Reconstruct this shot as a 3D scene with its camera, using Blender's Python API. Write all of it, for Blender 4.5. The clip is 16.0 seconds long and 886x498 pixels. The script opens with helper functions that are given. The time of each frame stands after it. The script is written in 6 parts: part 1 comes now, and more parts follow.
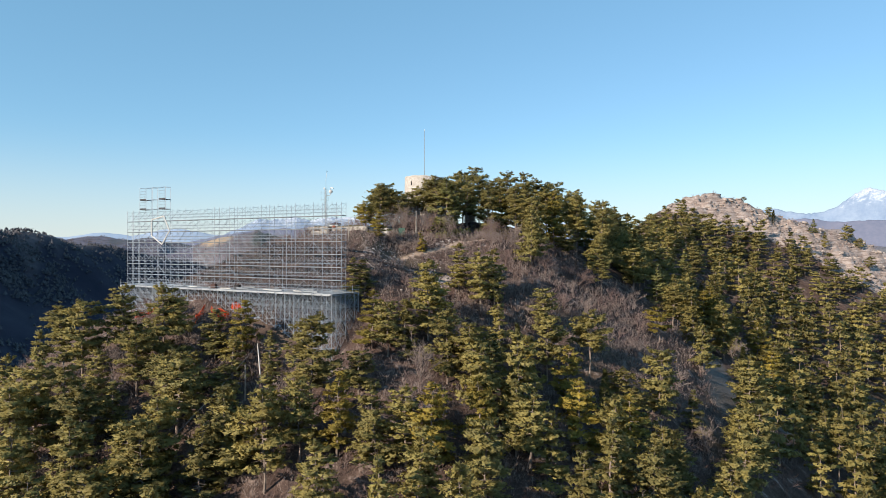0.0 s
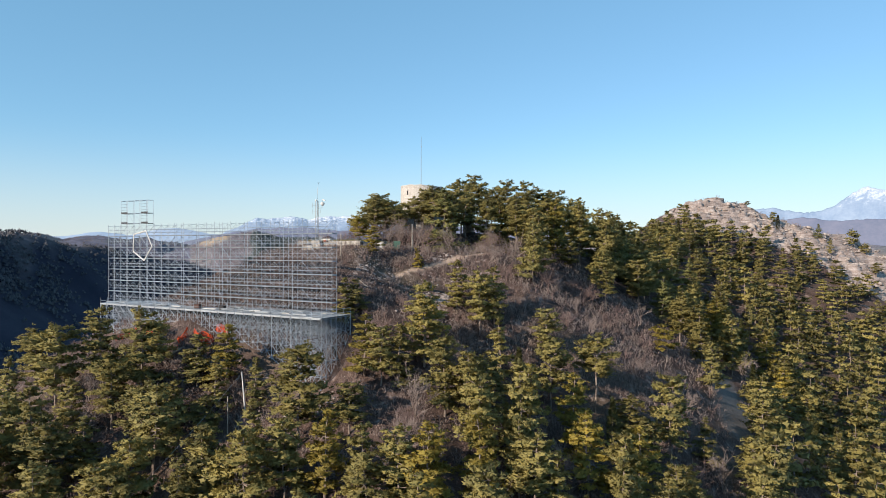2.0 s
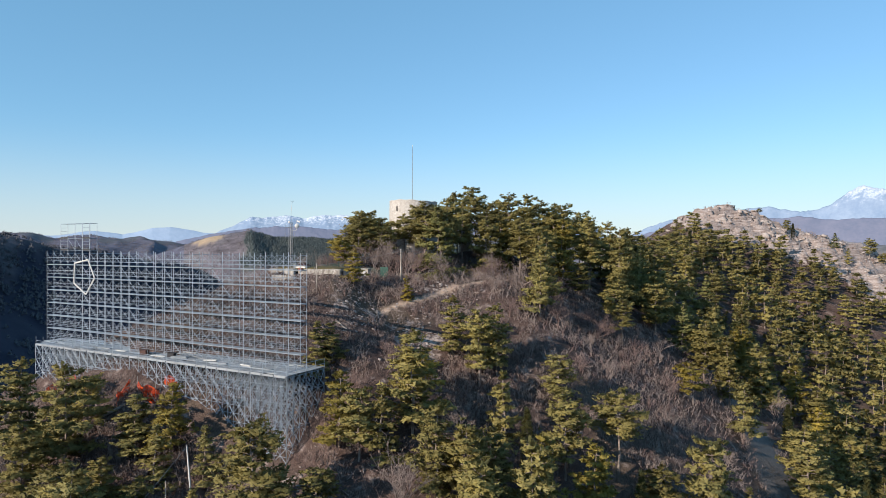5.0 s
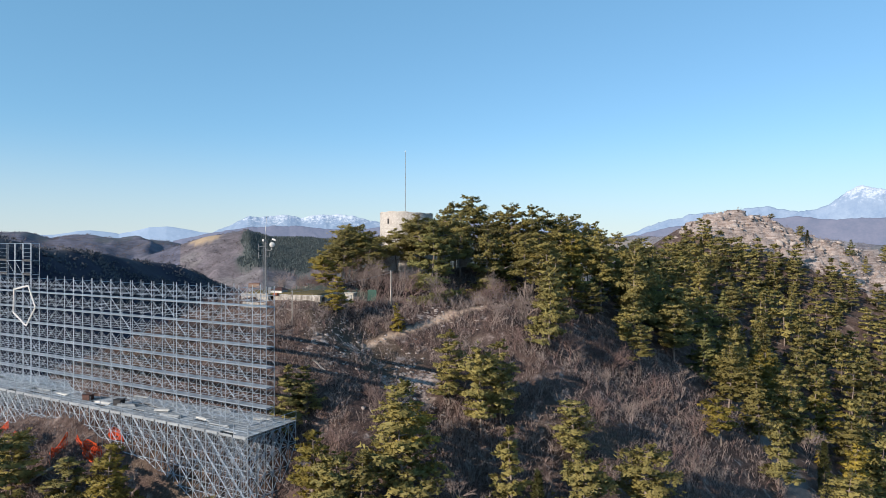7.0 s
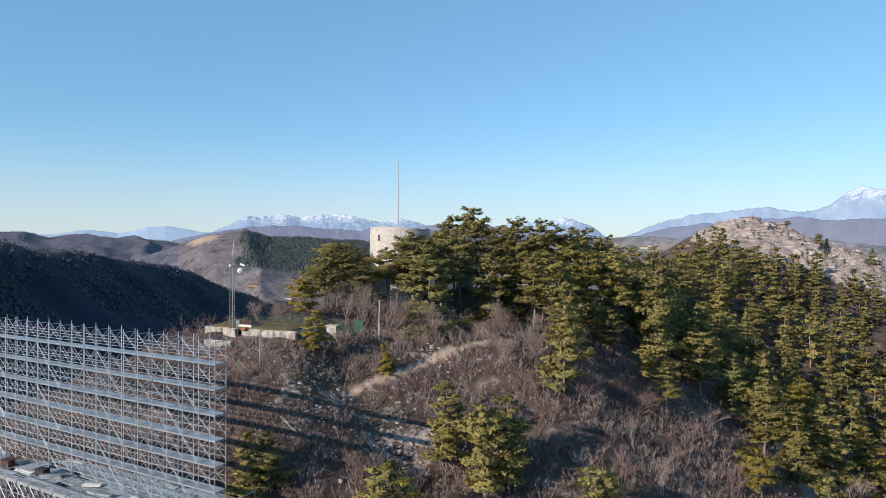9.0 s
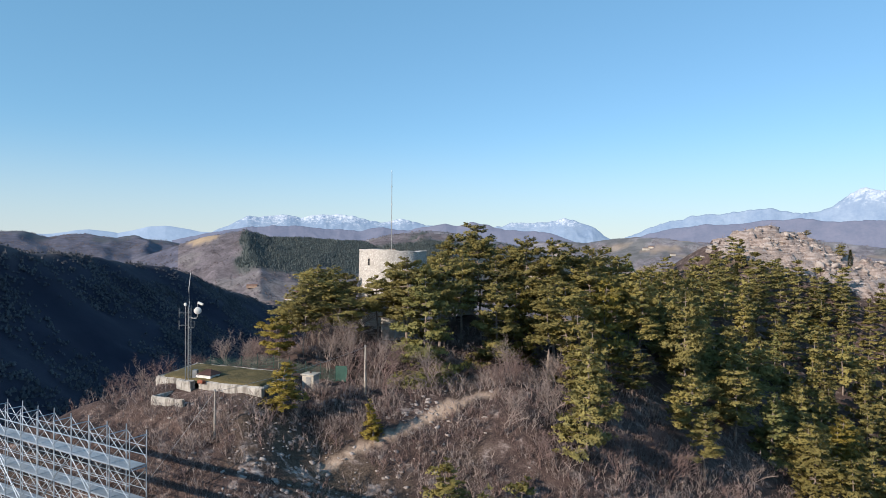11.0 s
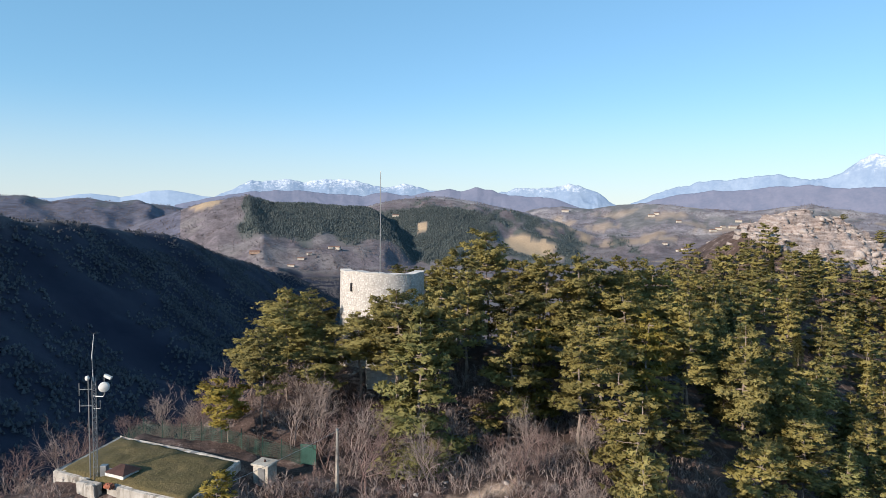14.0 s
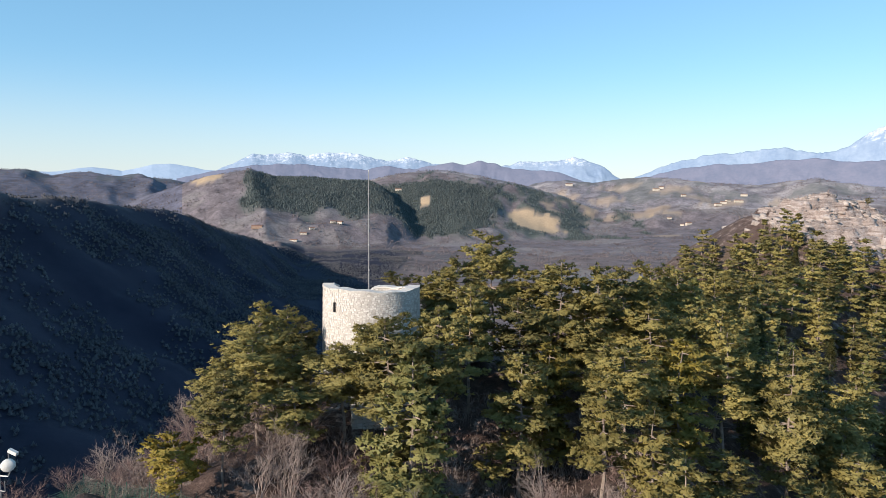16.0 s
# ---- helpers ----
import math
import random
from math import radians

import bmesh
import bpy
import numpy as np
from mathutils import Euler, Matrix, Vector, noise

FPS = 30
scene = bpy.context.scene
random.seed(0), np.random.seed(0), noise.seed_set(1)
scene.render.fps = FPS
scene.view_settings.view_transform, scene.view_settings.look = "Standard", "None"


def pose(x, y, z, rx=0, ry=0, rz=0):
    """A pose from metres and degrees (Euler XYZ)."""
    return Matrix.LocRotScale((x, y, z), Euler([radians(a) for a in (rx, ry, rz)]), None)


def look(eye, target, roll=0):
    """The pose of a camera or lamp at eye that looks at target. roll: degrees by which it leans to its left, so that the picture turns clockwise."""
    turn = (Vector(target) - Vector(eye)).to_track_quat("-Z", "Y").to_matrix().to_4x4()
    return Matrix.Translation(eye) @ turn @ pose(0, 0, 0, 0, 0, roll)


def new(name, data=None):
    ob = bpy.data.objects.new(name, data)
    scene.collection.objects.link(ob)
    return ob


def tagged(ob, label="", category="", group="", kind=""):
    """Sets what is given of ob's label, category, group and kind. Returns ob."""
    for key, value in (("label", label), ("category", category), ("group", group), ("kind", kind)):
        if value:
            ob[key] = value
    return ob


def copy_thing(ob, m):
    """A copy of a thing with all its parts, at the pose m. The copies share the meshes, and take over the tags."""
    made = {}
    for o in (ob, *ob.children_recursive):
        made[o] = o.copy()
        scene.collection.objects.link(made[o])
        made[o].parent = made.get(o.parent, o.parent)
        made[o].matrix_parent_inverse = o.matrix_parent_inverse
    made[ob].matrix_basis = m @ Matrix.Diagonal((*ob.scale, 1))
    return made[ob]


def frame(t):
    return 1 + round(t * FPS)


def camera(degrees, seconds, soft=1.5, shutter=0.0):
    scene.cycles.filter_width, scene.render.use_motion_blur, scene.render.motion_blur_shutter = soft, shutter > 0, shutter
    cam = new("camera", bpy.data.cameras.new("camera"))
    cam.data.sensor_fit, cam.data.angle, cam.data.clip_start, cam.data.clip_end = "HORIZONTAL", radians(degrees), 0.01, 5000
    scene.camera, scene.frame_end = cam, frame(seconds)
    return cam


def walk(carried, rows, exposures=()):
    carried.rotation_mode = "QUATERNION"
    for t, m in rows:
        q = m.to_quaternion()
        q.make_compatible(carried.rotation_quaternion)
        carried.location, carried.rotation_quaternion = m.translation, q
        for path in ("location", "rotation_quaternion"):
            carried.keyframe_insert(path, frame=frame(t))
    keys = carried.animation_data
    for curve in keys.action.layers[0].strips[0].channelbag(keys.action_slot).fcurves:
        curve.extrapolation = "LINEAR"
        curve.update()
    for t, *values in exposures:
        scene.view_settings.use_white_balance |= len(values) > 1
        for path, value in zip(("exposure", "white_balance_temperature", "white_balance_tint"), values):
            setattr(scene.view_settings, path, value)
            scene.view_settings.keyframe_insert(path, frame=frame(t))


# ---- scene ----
cam = camera(69.8, 16.0, soft=0.65)
METRES, EYE, TILT, LEAN, TURN = 91.0, 0.0, 0.0, 0.0, 0.0
ROWS = [
    (0.0, 0.0, 0.0, 0.0, -0.0, 0.13, -0.15),
    (0.5, 0.0001, 0.0093, 0.0081, 0.01, 0.1, -0.16),
    (1.0, 0.0005, 0.0228, 0.0163, -0.05, 0.07, -0.15),
    (1.5, 0.0009, 0.0405, 0.0245, -0.1, 0.03, -0.14),
    (2.0, 0.0015, 0.0619, 0.0329, -0.17, 0.01, -0.12),
    (2.5, 0.0022, 0.0857, 0.0414, -0.23, -0.03, -0.11),
    (3.0, 0.0028, 0.1117, 0.0499, -0.27, -0.04, -0.09),
    (3.5, 0.004, 0.1395, 0.0588, -0.3, -0.06, -0.09),
    (4.0, 0.0049, 0.169, 0.068, -0.36, -0.09, -0.08),
    (6.5, 0.01, 0.3306, 0.1116, -0.7, -0.2, -0.12),
    (7.0, 0.0113, 0.3646, 0.1203, -0.71, -0.22, -0.12),
    (7.5, 0.0122, 0.3989, 0.1292, -0.75, -0.24, -0.15),
    (8.0, 0.0136, 0.4333, 0.1382, -0.74, -0.25, -0.17),
    (8.5, 0.0149, 0.4679, 0.147, -0.75, -0.27, -0.19),
    (9.0, 0.0163, 0.5026, 0.1552, -0.74, -0.25, -0.21),
    (11.5, 0.0214, 0.6743, 0.2051, -0.63, -0.25, -0.42),
    (12.0, 0.0222, 0.707, 0.2171, -0.59, -0.24, -0.47),
    (12.5, 0.023, 0.7395, 0.2284, -0.53, -0.49, -0.5),
    (13.0, 0.0239, 0.7722, 0.2398, -0.45, -1.49, -0.53),
    (13.5, 0.0247, 0.8049, 0.2513, -0.39, -2.47, -0.54),
    (14.0, 0.0255, 0.837, 0.2624, -0.31, -3.45, -0.57),
    (14.5, 0.0263, 0.8692, 0.2736, -0.23, -4.49, -0.57),
    (15.0, 0.027, 0.9009, 0.2855, -0.17, -5.5, -0.57),
    (15.5, 0.0281, 0.9302, 0.2948, -0.11, -5.85, -0.6),
    (16.0, 0.0307, 0.9513, 0.2972, -0.03, -5.85, -0.56),
]
walk(cam, [(t, pose(0, 0, EYE, TILT, LEAN, TURN) @ pose(METRES * x, METRES * y, METRES * z, 90 + pitch, roll, yaw)) for t, x, y, z, yaw, pitch, roll in ROWS],
     [(0.0, 0.56, 6850, 10), (3.0, 0.52, 6650, 10), (7.0, 0.43, 6450, 10), (12.5, 0.42, 6450, 10), (14.5, 0.60, 6600, 10), (16.0, 0.63, 6680, 10)])

# ---- light ----
SUN_EL, SUN_AZ = 22.0, 227.0          # degrees; azimuth clockwise from +y
world = bpy.data.worlds.new("sky")
scene.world = world
world.use_nodes = True
wt = world.node_tree
sky = wt.nodes.new("ShaderNodeTexSky")
sky.sky_type = "NISHITA"
sky.sun_disc = False
sky.sun_elevation, sky.sun_rotation = radians(SUN_EL), radians(SUN_AZ)
sky.altitude, sky.air_density, sky.dust_density, sky.ozone_density = 300, 1.0, 0.0, 4.0
wt.nodes["Background"].inputs["Strength"].default_value = 0.117
veil = wt.nodes.new("ShaderNodeMix")            # thin winter haze, even over the whole sky
veil.data_type = "RGBA"
veil.inputs["Factor"].default_value = 0.35
veil.inputs["B"].default_value = (1.35, 3.8, 5.6, 1)
wt.links.new(sky.outputs["Color"], veil.inputs["A"])
# the haze whitens and thickens towards the horizon
up = wt.nodes.new("ShaderNodeTexCoord")
part_z = wt.nodes.new("ShaderNodeSeparateXYZ")
wt.links.new(up.outputs["Generated"], part_z.inputs[0])
low = wt.nodes.new("ShaderNodeMapRange")
low.interpolation_type = "SMOOTHERSTEP"
low.inputs["From Min"].default_value, low.inputs["From Max"].default_value = 0.20, -0.03
low.inputs["To Min"].default_value, low.inputs["To Max"].default_value = 0.0, 0.58
wt.links.new(part_z.outputs["Z"], low.inputs["Value"])
hazed = wt.nodes.new("ShaderNodeMix")
hazed.data_type = "RGBA"
hazed.inputs["B"].default_value = (4.1, 4.35, 4.65, 1)
wt.links.new(low.outputs["Result"], hazed.inputs["Factor"])
wt.links.new(veil.outputs["Result"], hazed.inputs["A"])
wt.links.new(hazed.outputs["Result"], wt.nodes["Background"].inputs["Color"])
lamp = bpy.data.lights.new("sun", "SUN")
lamp.energy, lamp.angle, lamp.color = 5.0, radians(0.5), (1.0, 0.865, 0.725)
sun = new("sun", lamp)
a, e = radians(SUN_AZ), radians(SUN_EL)
sun.matrix_world = look((0, 0, 0), (-math.sin(a) * math.cos(e), -math.cos(a) * math.cos(e), -math.sin(e)))
sun.location = (-300, -280, 200)
scene.view_settings.exposure = 0.5

# ---- materials ----


def ramp(nt, fac, stops):
    r = nt.nodes.new("ShaderNodeValToRGB")
    els = r.color_ramp.elements
    while len(els) < len(stops):
        els.new(0.5)
    for el, (p, c) in zip(els, stops):
        el.position, el.color = p, (*c, 1)
    nt.links.new(fac, r.inputs["Fac"])
    return r.outputs["Color"]


def noise_tex(nt, scale, detail=4, rough=0.6, coord="Object", stretch=None):
    co = nt.nodes.new("ShaderNodeTexCoord")
    out = co.outputs[coord]
    if stretch:
        mp = nt.nodes.new("ShaderNodeMapping")
        mp.inputs["Scale"].default_value = stretch
        nt.links.new(out, mp.inputs["Vector"])
        out = mp.outputs["Vector"]
    n = nt.nodes.new("ShaderNodeTexNoise")
    n.inputs["Scale"].default_value, n.inputs["Detail"].default_value, n.inputs["Roughness"].default_value = scale, detail, rough
    nt.links.new(out, n.inputs["Vector"])
    return n.outputs["Fac"]


def mixc(nt, fac, a, b, mode="MIX"):
    m = nt.nodes.new("ShaderNodeMix")
    m.data_type, m.blend_type = "RGBA", mode
    for sock, v in ((m.inputs["Factor"], fac), (m.inputs["A"], a), (m.inputs["B"], b)):
        if isinstance(v, bpy.types.NodeSocket):
            nt.links.new(v, sock)
        elif isinstance(v, (int, float)):
            sock.default_value = v
        else:
            sock.default_value = (*v, 1)
    return m.outputs["Result"]


def step(nt, val, lo, hi):
    m = nt.nodes.new("ShaderNodeMapRange")
    m.interpolation_type = "SMOOTHSTEP"
    m.inputs["From Min"].default_value, m.inputs["From Max"].default_value = lo, hi
    nt.links.new(val, m.inputs["Value"])
    return m.outputs["Result"]


def mathn(nt, op, a, b):
    m = nt.nodes.new("ShaderNodeMath")
    m.operation = op
    for sock, v in zip(m.inputs, (a, b)):
        if isinstance(v, bpy.types.NodeSocket):
            nt.links.new(v, sock)
        else:
            sock.default_value = v
    return m.outputs[0]


def mask(nt, name):
    n = nt.nodes.new("ShaderNodeAttribute")
    n.attribute_name = name
    return n.outputs["Fac"]


def material(name, rough=0.8, metal=0.0):
    m = bpy.data.materials.new(name)
    m.use_nodes = True
    b = m.node_tree.nodes["Principled BSDF"]
    b.inputs["Roughness"].default_value, b.inputs["Metallic"].default_value = rough, metal
    if metal == 0:
        b.inputs["Specular IOR Level"].default_value = 0.25
    return m, m.node_tree, b


def bump(nt, b, height, strength=0.5, dist=0.1):
    n = nt.nodes.new("ShaderNodeBump")
    n.inputs["Strength"].default_value, n.inputs["Distance"].default_value = strength, dist
    nt.links.new(height, n.inputs["Height"])
    nt.links.new(n.outputs["Normal"], b.inputs["Normal"])


def mottled(name, c1, c2, scale, rough=0.8, metal=0.0, relief=0.0, fine=None, per_object=0.0):
    """A surface of two tones, mottled at two scales, that varies a little from piece to piece."""
    m, nt, b = material(name, rough, metal)
    big, small = noise_tex(nt, scale), noise_tex(nt, fine or scale * 9, 5)
    f = mathn(nt, "ADD", mathn(nt, "MULTIPLY", big, 0.6), mathn(nt, "MULTIPLY", small, 0.4))
    col = ramp(nt, f, [(0.36, c1), (0.64, c2)])
    if per_object:
        oi = nt.nodes.new("ShaderNodeObjectInfo")
        hs = nt.nodes.new("ShaderNodeHueSaturation")
        nt.links.new(mathn(nt, "ADD", mathn(nt, "MULTIPLY", oi.outputs["Random"], per_object), 1 - per_object / 2), hs.inputs["Value"])
        nt.links.new(col, hs.inputs["Color"])
        col = hs.outputs["Color"]
    nt.links.new(col, b.inputs["Base Color"])
    if relief:
        bump(nt, b, small, relief, 0.05)
    return m


def needles(name, dark, light, warm):
    """Foliage: tone by tree and by tuft, some light passing through."""
    m, nt, b = material(name, 0.6)
    geo, oi = nt.nodes.new("ShaderNodeNewGeometry"), nt.nodes.new("ShaderNodeObjectInfo")
    col = mixc(nt, geo.outputs["Random Per Island"], dark, light)
    clump = noise_tex(nt, 0.55, 2)
    col = mixc(nt, mathn(nt, "MULTIPLY", step(nt, clump, 0.45, 0.75), 0.4), col, warm)
    own = mathn(nt, "FRACT", mathn(nt, "ADD", oi.outputs["Random"], mathn(nt, "MULTIPLY", mask(nt, "tone"), 3.1)), 0)
    col = mixc(nt, mathn(nt, "MULTIPLY", own, 0.32), col, warm)
    hs = nt.nodes.new("ShaderNodeHueSaturation")
    tone = mathn(nt, "ADD", mathn(nt, "MULTIPLY", oi.outputs["Random"], 7.3), mask(nt, "tone"))
    nt.links.new(mathn(nt, "ADD", mathn(nt, "MULTIPLY", mathn(nt, "FRACT", tone, 0), 0.55), 0.72), hs.inputs["Value"])
    nt.links.new(col, hs.inputs["Color"])
    col = hs.outputs["Color"]
    nt.links.new(col, b.inputs["Base Color"])
    tr = nt.nodes.new("ShaderNodeBsdfTranslucent")
    nt.links.new(col, tr.inputs["Color"])
    mx = nt.nodes.new("ShaderNodeMixShader")
    mx.inputs[0].default_value = 0.36
    nt.links.new(b.outputs[0], mx.inputs[1])
    nt.links.new(tr.outputs[0], mx.inputs[2])
    nt.links.new(mx.outputs[0], nt.nodes["Material Output"].inputs["Surface"])
    return m


PINE = needles("pine_needles", (0.142, 0.131, 0.056), (0.276, 0.246, 0.092), (0.372, 0.300, 0.088))
PINE_YELLOW = needles("yellowing_needles", (0.172, 0.148, 0.043), (0.322, 0.262, 0.063), (0.415, 0.306, 0.053))
CEDAR = needles("cedar_needles", (0.138, 0.146, 0.062), (0.262, 0.260, 0.104), (0.320, 0.285, 0.088))
CYPRESS = needles("cypress_leaves", (0.054, 0.063, 0.027), (0.134, 0.133, 0.049), (0.178, 0.158, 0.053))
BARK = mottled("pine_bark", (0.115, 0.088, 0.074), (0.330, 0.275, 0.240), 1.5, 0.9, relief=0.6)
TWIG = mottled("bare_twigs", (0.116, 0.076, 0.070), (0.236, 0.170, 0.156), 0.35, 0.9)
TWIG_PALE = mottled("pale_twigs", (0.165, 0.128, 0.116), (0.300, 0.246, 0.226), 0.5, 0.9)
STEEL = mottled("galvanised_steel", (0.281, 0.332, 0.387), (0.442, 0.499, 0.563), 0.8, 0.42, 0.65, per_object=0.25)
PLANK = mottled("steel_plank", (0.230, 0.258, 0.285), (0.365, 0.398, 0.430), 1.2, 0.5, 0.35, per_object=0.3)
MASONRY = mottled("limestone_masonry", (0.311, 0.266, 0.222), (0.533, 0.488, 0.429), 1.0, 0.9, relief=0.8, per_object=0.3)
MORTAR = mottled("lime_mortar", (0.37, 0.34, 0.31), (0.50, 0.47, 0.435), 1.5, 0.95, relief=0.6)
CONCRETE = mottled("weathered_concrete", (0.222, 0.200, 0.170), (0.488, 0.459, 0.407), 0.7, 0.9, relief=0.5)
WHITE = mottled("white_paint", (0.459, 0.459, 0.444), (0.607, 0.607, 0.592), 3.0, 0.5)
GREY_METAL = mottled("grey_metal", (0.185, 0.192, 0.200), (0.333, 0.340, 0.348), 2.0, 0.45, 0.6)
RED_NET = mottled("orange_netting", (0.495, 0.045, 0.013), (0.720, 0.108, 0.027), 1.0, 0.7)
GREY_POLE = mottled("grey_pole_paint", (0.17, 0.175, 0.18), (0.27, 0.275, 0.28), 2.0, 0.6)
WOOD_POLE = mottled("pale_pole_wood", (0.259, 0.222, 0.185), (0.429, 0.392, 0.348), 1.0, 0.85)
# needle tones lifted towards blue-grey, haze put into the colour
FAR_WOOD = needles("hazed_conifers", (0.062, 0.082, 0.088), (0.105, 0.127, 0.128), (0.128, 0.138, 0.124))
ROCK = mottled("bare_limestone", (0.188, 0.155, 0.138), (0.419, 0.375, 0.356), 0.35, 0.95, relief=0.9, fine=2.5)
GREEN_MESH = mottled("green_fence_mesh", (0.014, 0.045, 0.038), (0.035, 0.091, 0.073), 1.0, 0.6)
BRICK = mottled("red_brick", (0.163, 0.052, 0.030), (0.311, 0.118, 0.074), 2.0, 0.9)
TILE = mottled("clay_roof_tiles", (0.126, 0.067, 0.052), (0.229, 0.141, 0.111), 0.2, 0.9)
RENDERED = mottled("rendered_wall", (0.333, 0.296, 0.244), (0.555, 0.518, 0.459), 0.3, 0.9)
DARK = mottled("dark_brown_metal", (0.037, 0.021, 0.016), (0.089, 0.044, 0.037), 2.0, 0.6)
BLACK = mottled("black_and_opening_shade", (0.015, 0.015, 0.017), (0.040, 0.040, 0.045), 2.0, 0.7)
# turret planks: the shade on their undersides is put into the colour
SHADED_PLANK = mottled("shaded_plank", (0.030, 0.032, 0.036), (0.075, 0.078, 0.085), 1.5, 0.7)
DECKING = mottled("worn_deck_plank", (0.20, 0.225, 0.25), (0.42, 0.455, 0.49), 0.7, 0.55, 0.3, fine=3.0, per_object=0.5)
# crowns of the spur, with its blue shade put into their colour
SPUR_WOOD = mottled("shade_blue_winter_wood", (0.045, 0.049, 0.062), (0.115, 0.112, 0.120), 0.02, 0.95, fine=0.3)
HILL_WOOD = mottled("purple_brown_winter_wood", (0.098, 0.080, 0.086), (0.180, 0.150, 0.154), 0.01, 0.95, fine=0.2)

# ---- ground ----
_rng = np.random.RandomState(11)
_TAB = _rng.rand(256, 256)


def vnoise(x, y, k=0):
    """Smooth lattice noise, -1 to 1."""
    x, y = np.asarray(x, float) + 17.3 * k, np.asarray(y, float) + 9.7 * k
    xi, yi = np.floor(x).astype(int), np.floor(y).astype(int)
    u, v = x - xi, y - yi
    u, v = u * u * (3 - 2 * u), v * v * (3 - 2 * v)
    t = lambda i, j: _TAB[(xi + i) % 256, (yi + j) % 256]
    return 2 * ((t(0, 0) * (1 - u) + t(1, 0) * u) * (1 - v) + (t(0, 1) * (1 - u) + t(1, 1) * u) * v) - 1


def fbm(x, y, k=0, octaves=4, gain=0.5):
    return sum(gain ** i * vnoise(x * 2 ** i, y * 2 ** i, k + 3 * i) for i in range(octaves))


def smooth(a, b, x):
    t = np.clip((x - a) / (b - a), 0, 1)
    return t * t * (3 - 2 * t)


def softplus(x, s):
    return s * np.logaddexp(0, x / s)


# the crest lines of the hill: x, y, z
CREST = [(-200, 96, -90), (-80, 110, -25), (-58, 114, -14), (-46, 117, -7.5), (-38, 119, -2.5), (-31, 121, 2.0), (-22, 124, 3.2), (-12, 134, 4.5), (-4.5, 147, 7.2), (6, 155, 6.5), (14, 160, 6),
         (48, 186, 0), (84, 228, 2), (110, 276, 22), (122, 282, 23), (150, 285, 15), (176, 291, 8), (230, 302, -10), (420, 360, -60)]
SHOULDER = [(-22, 124, 3.0), (-8, 123.5, 2.6), (9, 127, 1.6), (20, 142, 1.5), (48, 186, 0)]


def hill(x, y):
    best = np.full(np.shape(x), -400.0)
    for (ax, ay, az), (bx, by, bz) in list(zip(CREST, CREST[1:])) + list(zip(SHOULDER, SHOULDER[1:])):
        dx, dy = bx - ax, by - ay
        n = dx * dx + dy * dy
        s = np.clip(((x - ax) * dx + (y - ay) * dy) / n, 0, 1)
        ex, ey = x - ax - s * dx, y - ay - s * dy
        d = np.hypot(ex, ey)
        front = (dx * ey - dy * ex) < 0
        steep = 1 + 0.20 * smooth(6, 32, x) * smooth(115, 80, x)
        soft = np.sqrt(d * d + 12) - 3.46
        left = 1 - 0.06 * smooth(-30, -45, x)
        drop = np.where(front, (0.655 * soft + 0.02 * softplus(d - 25, 5)) * steep * left, 0.36 * soft + 0.35 * softplus(d - 14, 5))
        h = az + s * (bz - az) - drop
        hi, lo = np.maximum(best, h), np.minimum(best, h)
        best = hi + 0.8 * np.log1p(np.exp(-np.clip((hi - lo) / 0.8, 0, 40)))
    return best


# the shaded spur across the valley: x, y, z of its crest
SPUR = [(-470, 300, 60), (-485, 700, 18), (-482, 860, 8), (-480, 1000, -3), (-475, 1180, -27), (-460, 1450, -80), (-430, 1700, -135), (-390, 1900, -185), (-380, 2050, -230)]
# far ridges: distance, slope before and behind, then bearing and elevation in degrees
FAR = [
    (3000, 0.30, 0.2, (-28, -25.5, -23, -20.8, -18.8, -17.6, -16.7, -15.6, -12.5, -10.6, -7.1, -5.9, -4.6, -3.1, -1.1, 0.9), (-2.4, -1.3, -0.4, 0.5, 0.9, 1.16, 0.8, 0.5, 0.5, 0.35, 0.2, -0.3, -1.2, -2.2, -3.4, -4.9)),
    (3300, 0.28, 0.2, (-12, -8.1, -6.2, -4.2, -2.1, -0.9, 0.9, 2.4, 4.4, 6.9, 8.9, 10.9, 13.3, 15.7, 17.6, 19.5), (-1.2, -0.2, 0.55, 0.9, 1.2, 1.3, 1.3, 1.1, 0.75, 0.3, -0.2, -0.95, -1.75, -2.65, -3.3, -4.2)),
    (3900, 0.30, 0.1, (4, 7.4, 8.9, 10.8, 12.3, 13.7, 15.6, 17.9, 20.2, 22.4, 24.5, 26.2, 28.5, 30.1, 31.6, 34.7, 45, 70), (-1.2, -0.3, 0.25, 0.55, 0.4, 0.3, 0.7, 0.85, 0.7, 0.4, 0.3, 0.2, 0.6, 0.75, 0.45, 0.0, 0.5, 1.4)),
    (3800, 0.16, 0.1, (-80, -50, -38, -34.5, -33.6, -32.2, -31, -29.5, -28.5, -27.1, -25.7, -24.9, -23.4, -20), (1.5, 1.2, 0.8, 0.8, 0.85, 0.4, 0.6, 0.75, 0.6, 0.45, 0.7, 0.4, 0.25, -0.4)),
    (3350, 0.18, 0.3, (-60, -40, -34.5, -32.8, -31, -29.5, -28.3, -27.2, -25.6, -23), (0.6, 0.3, 0.05, -0.1, -0.25, -0.25, -0.6, -1.05, -1.5, -2.6)),
    (4300, 0.3, 0.1, (-180, -120, -75, -45, 45, 75, 120, 180), (2.5, 2.0, 1.4, -4, -4, 1.4, 2.2, 2.5)),
]
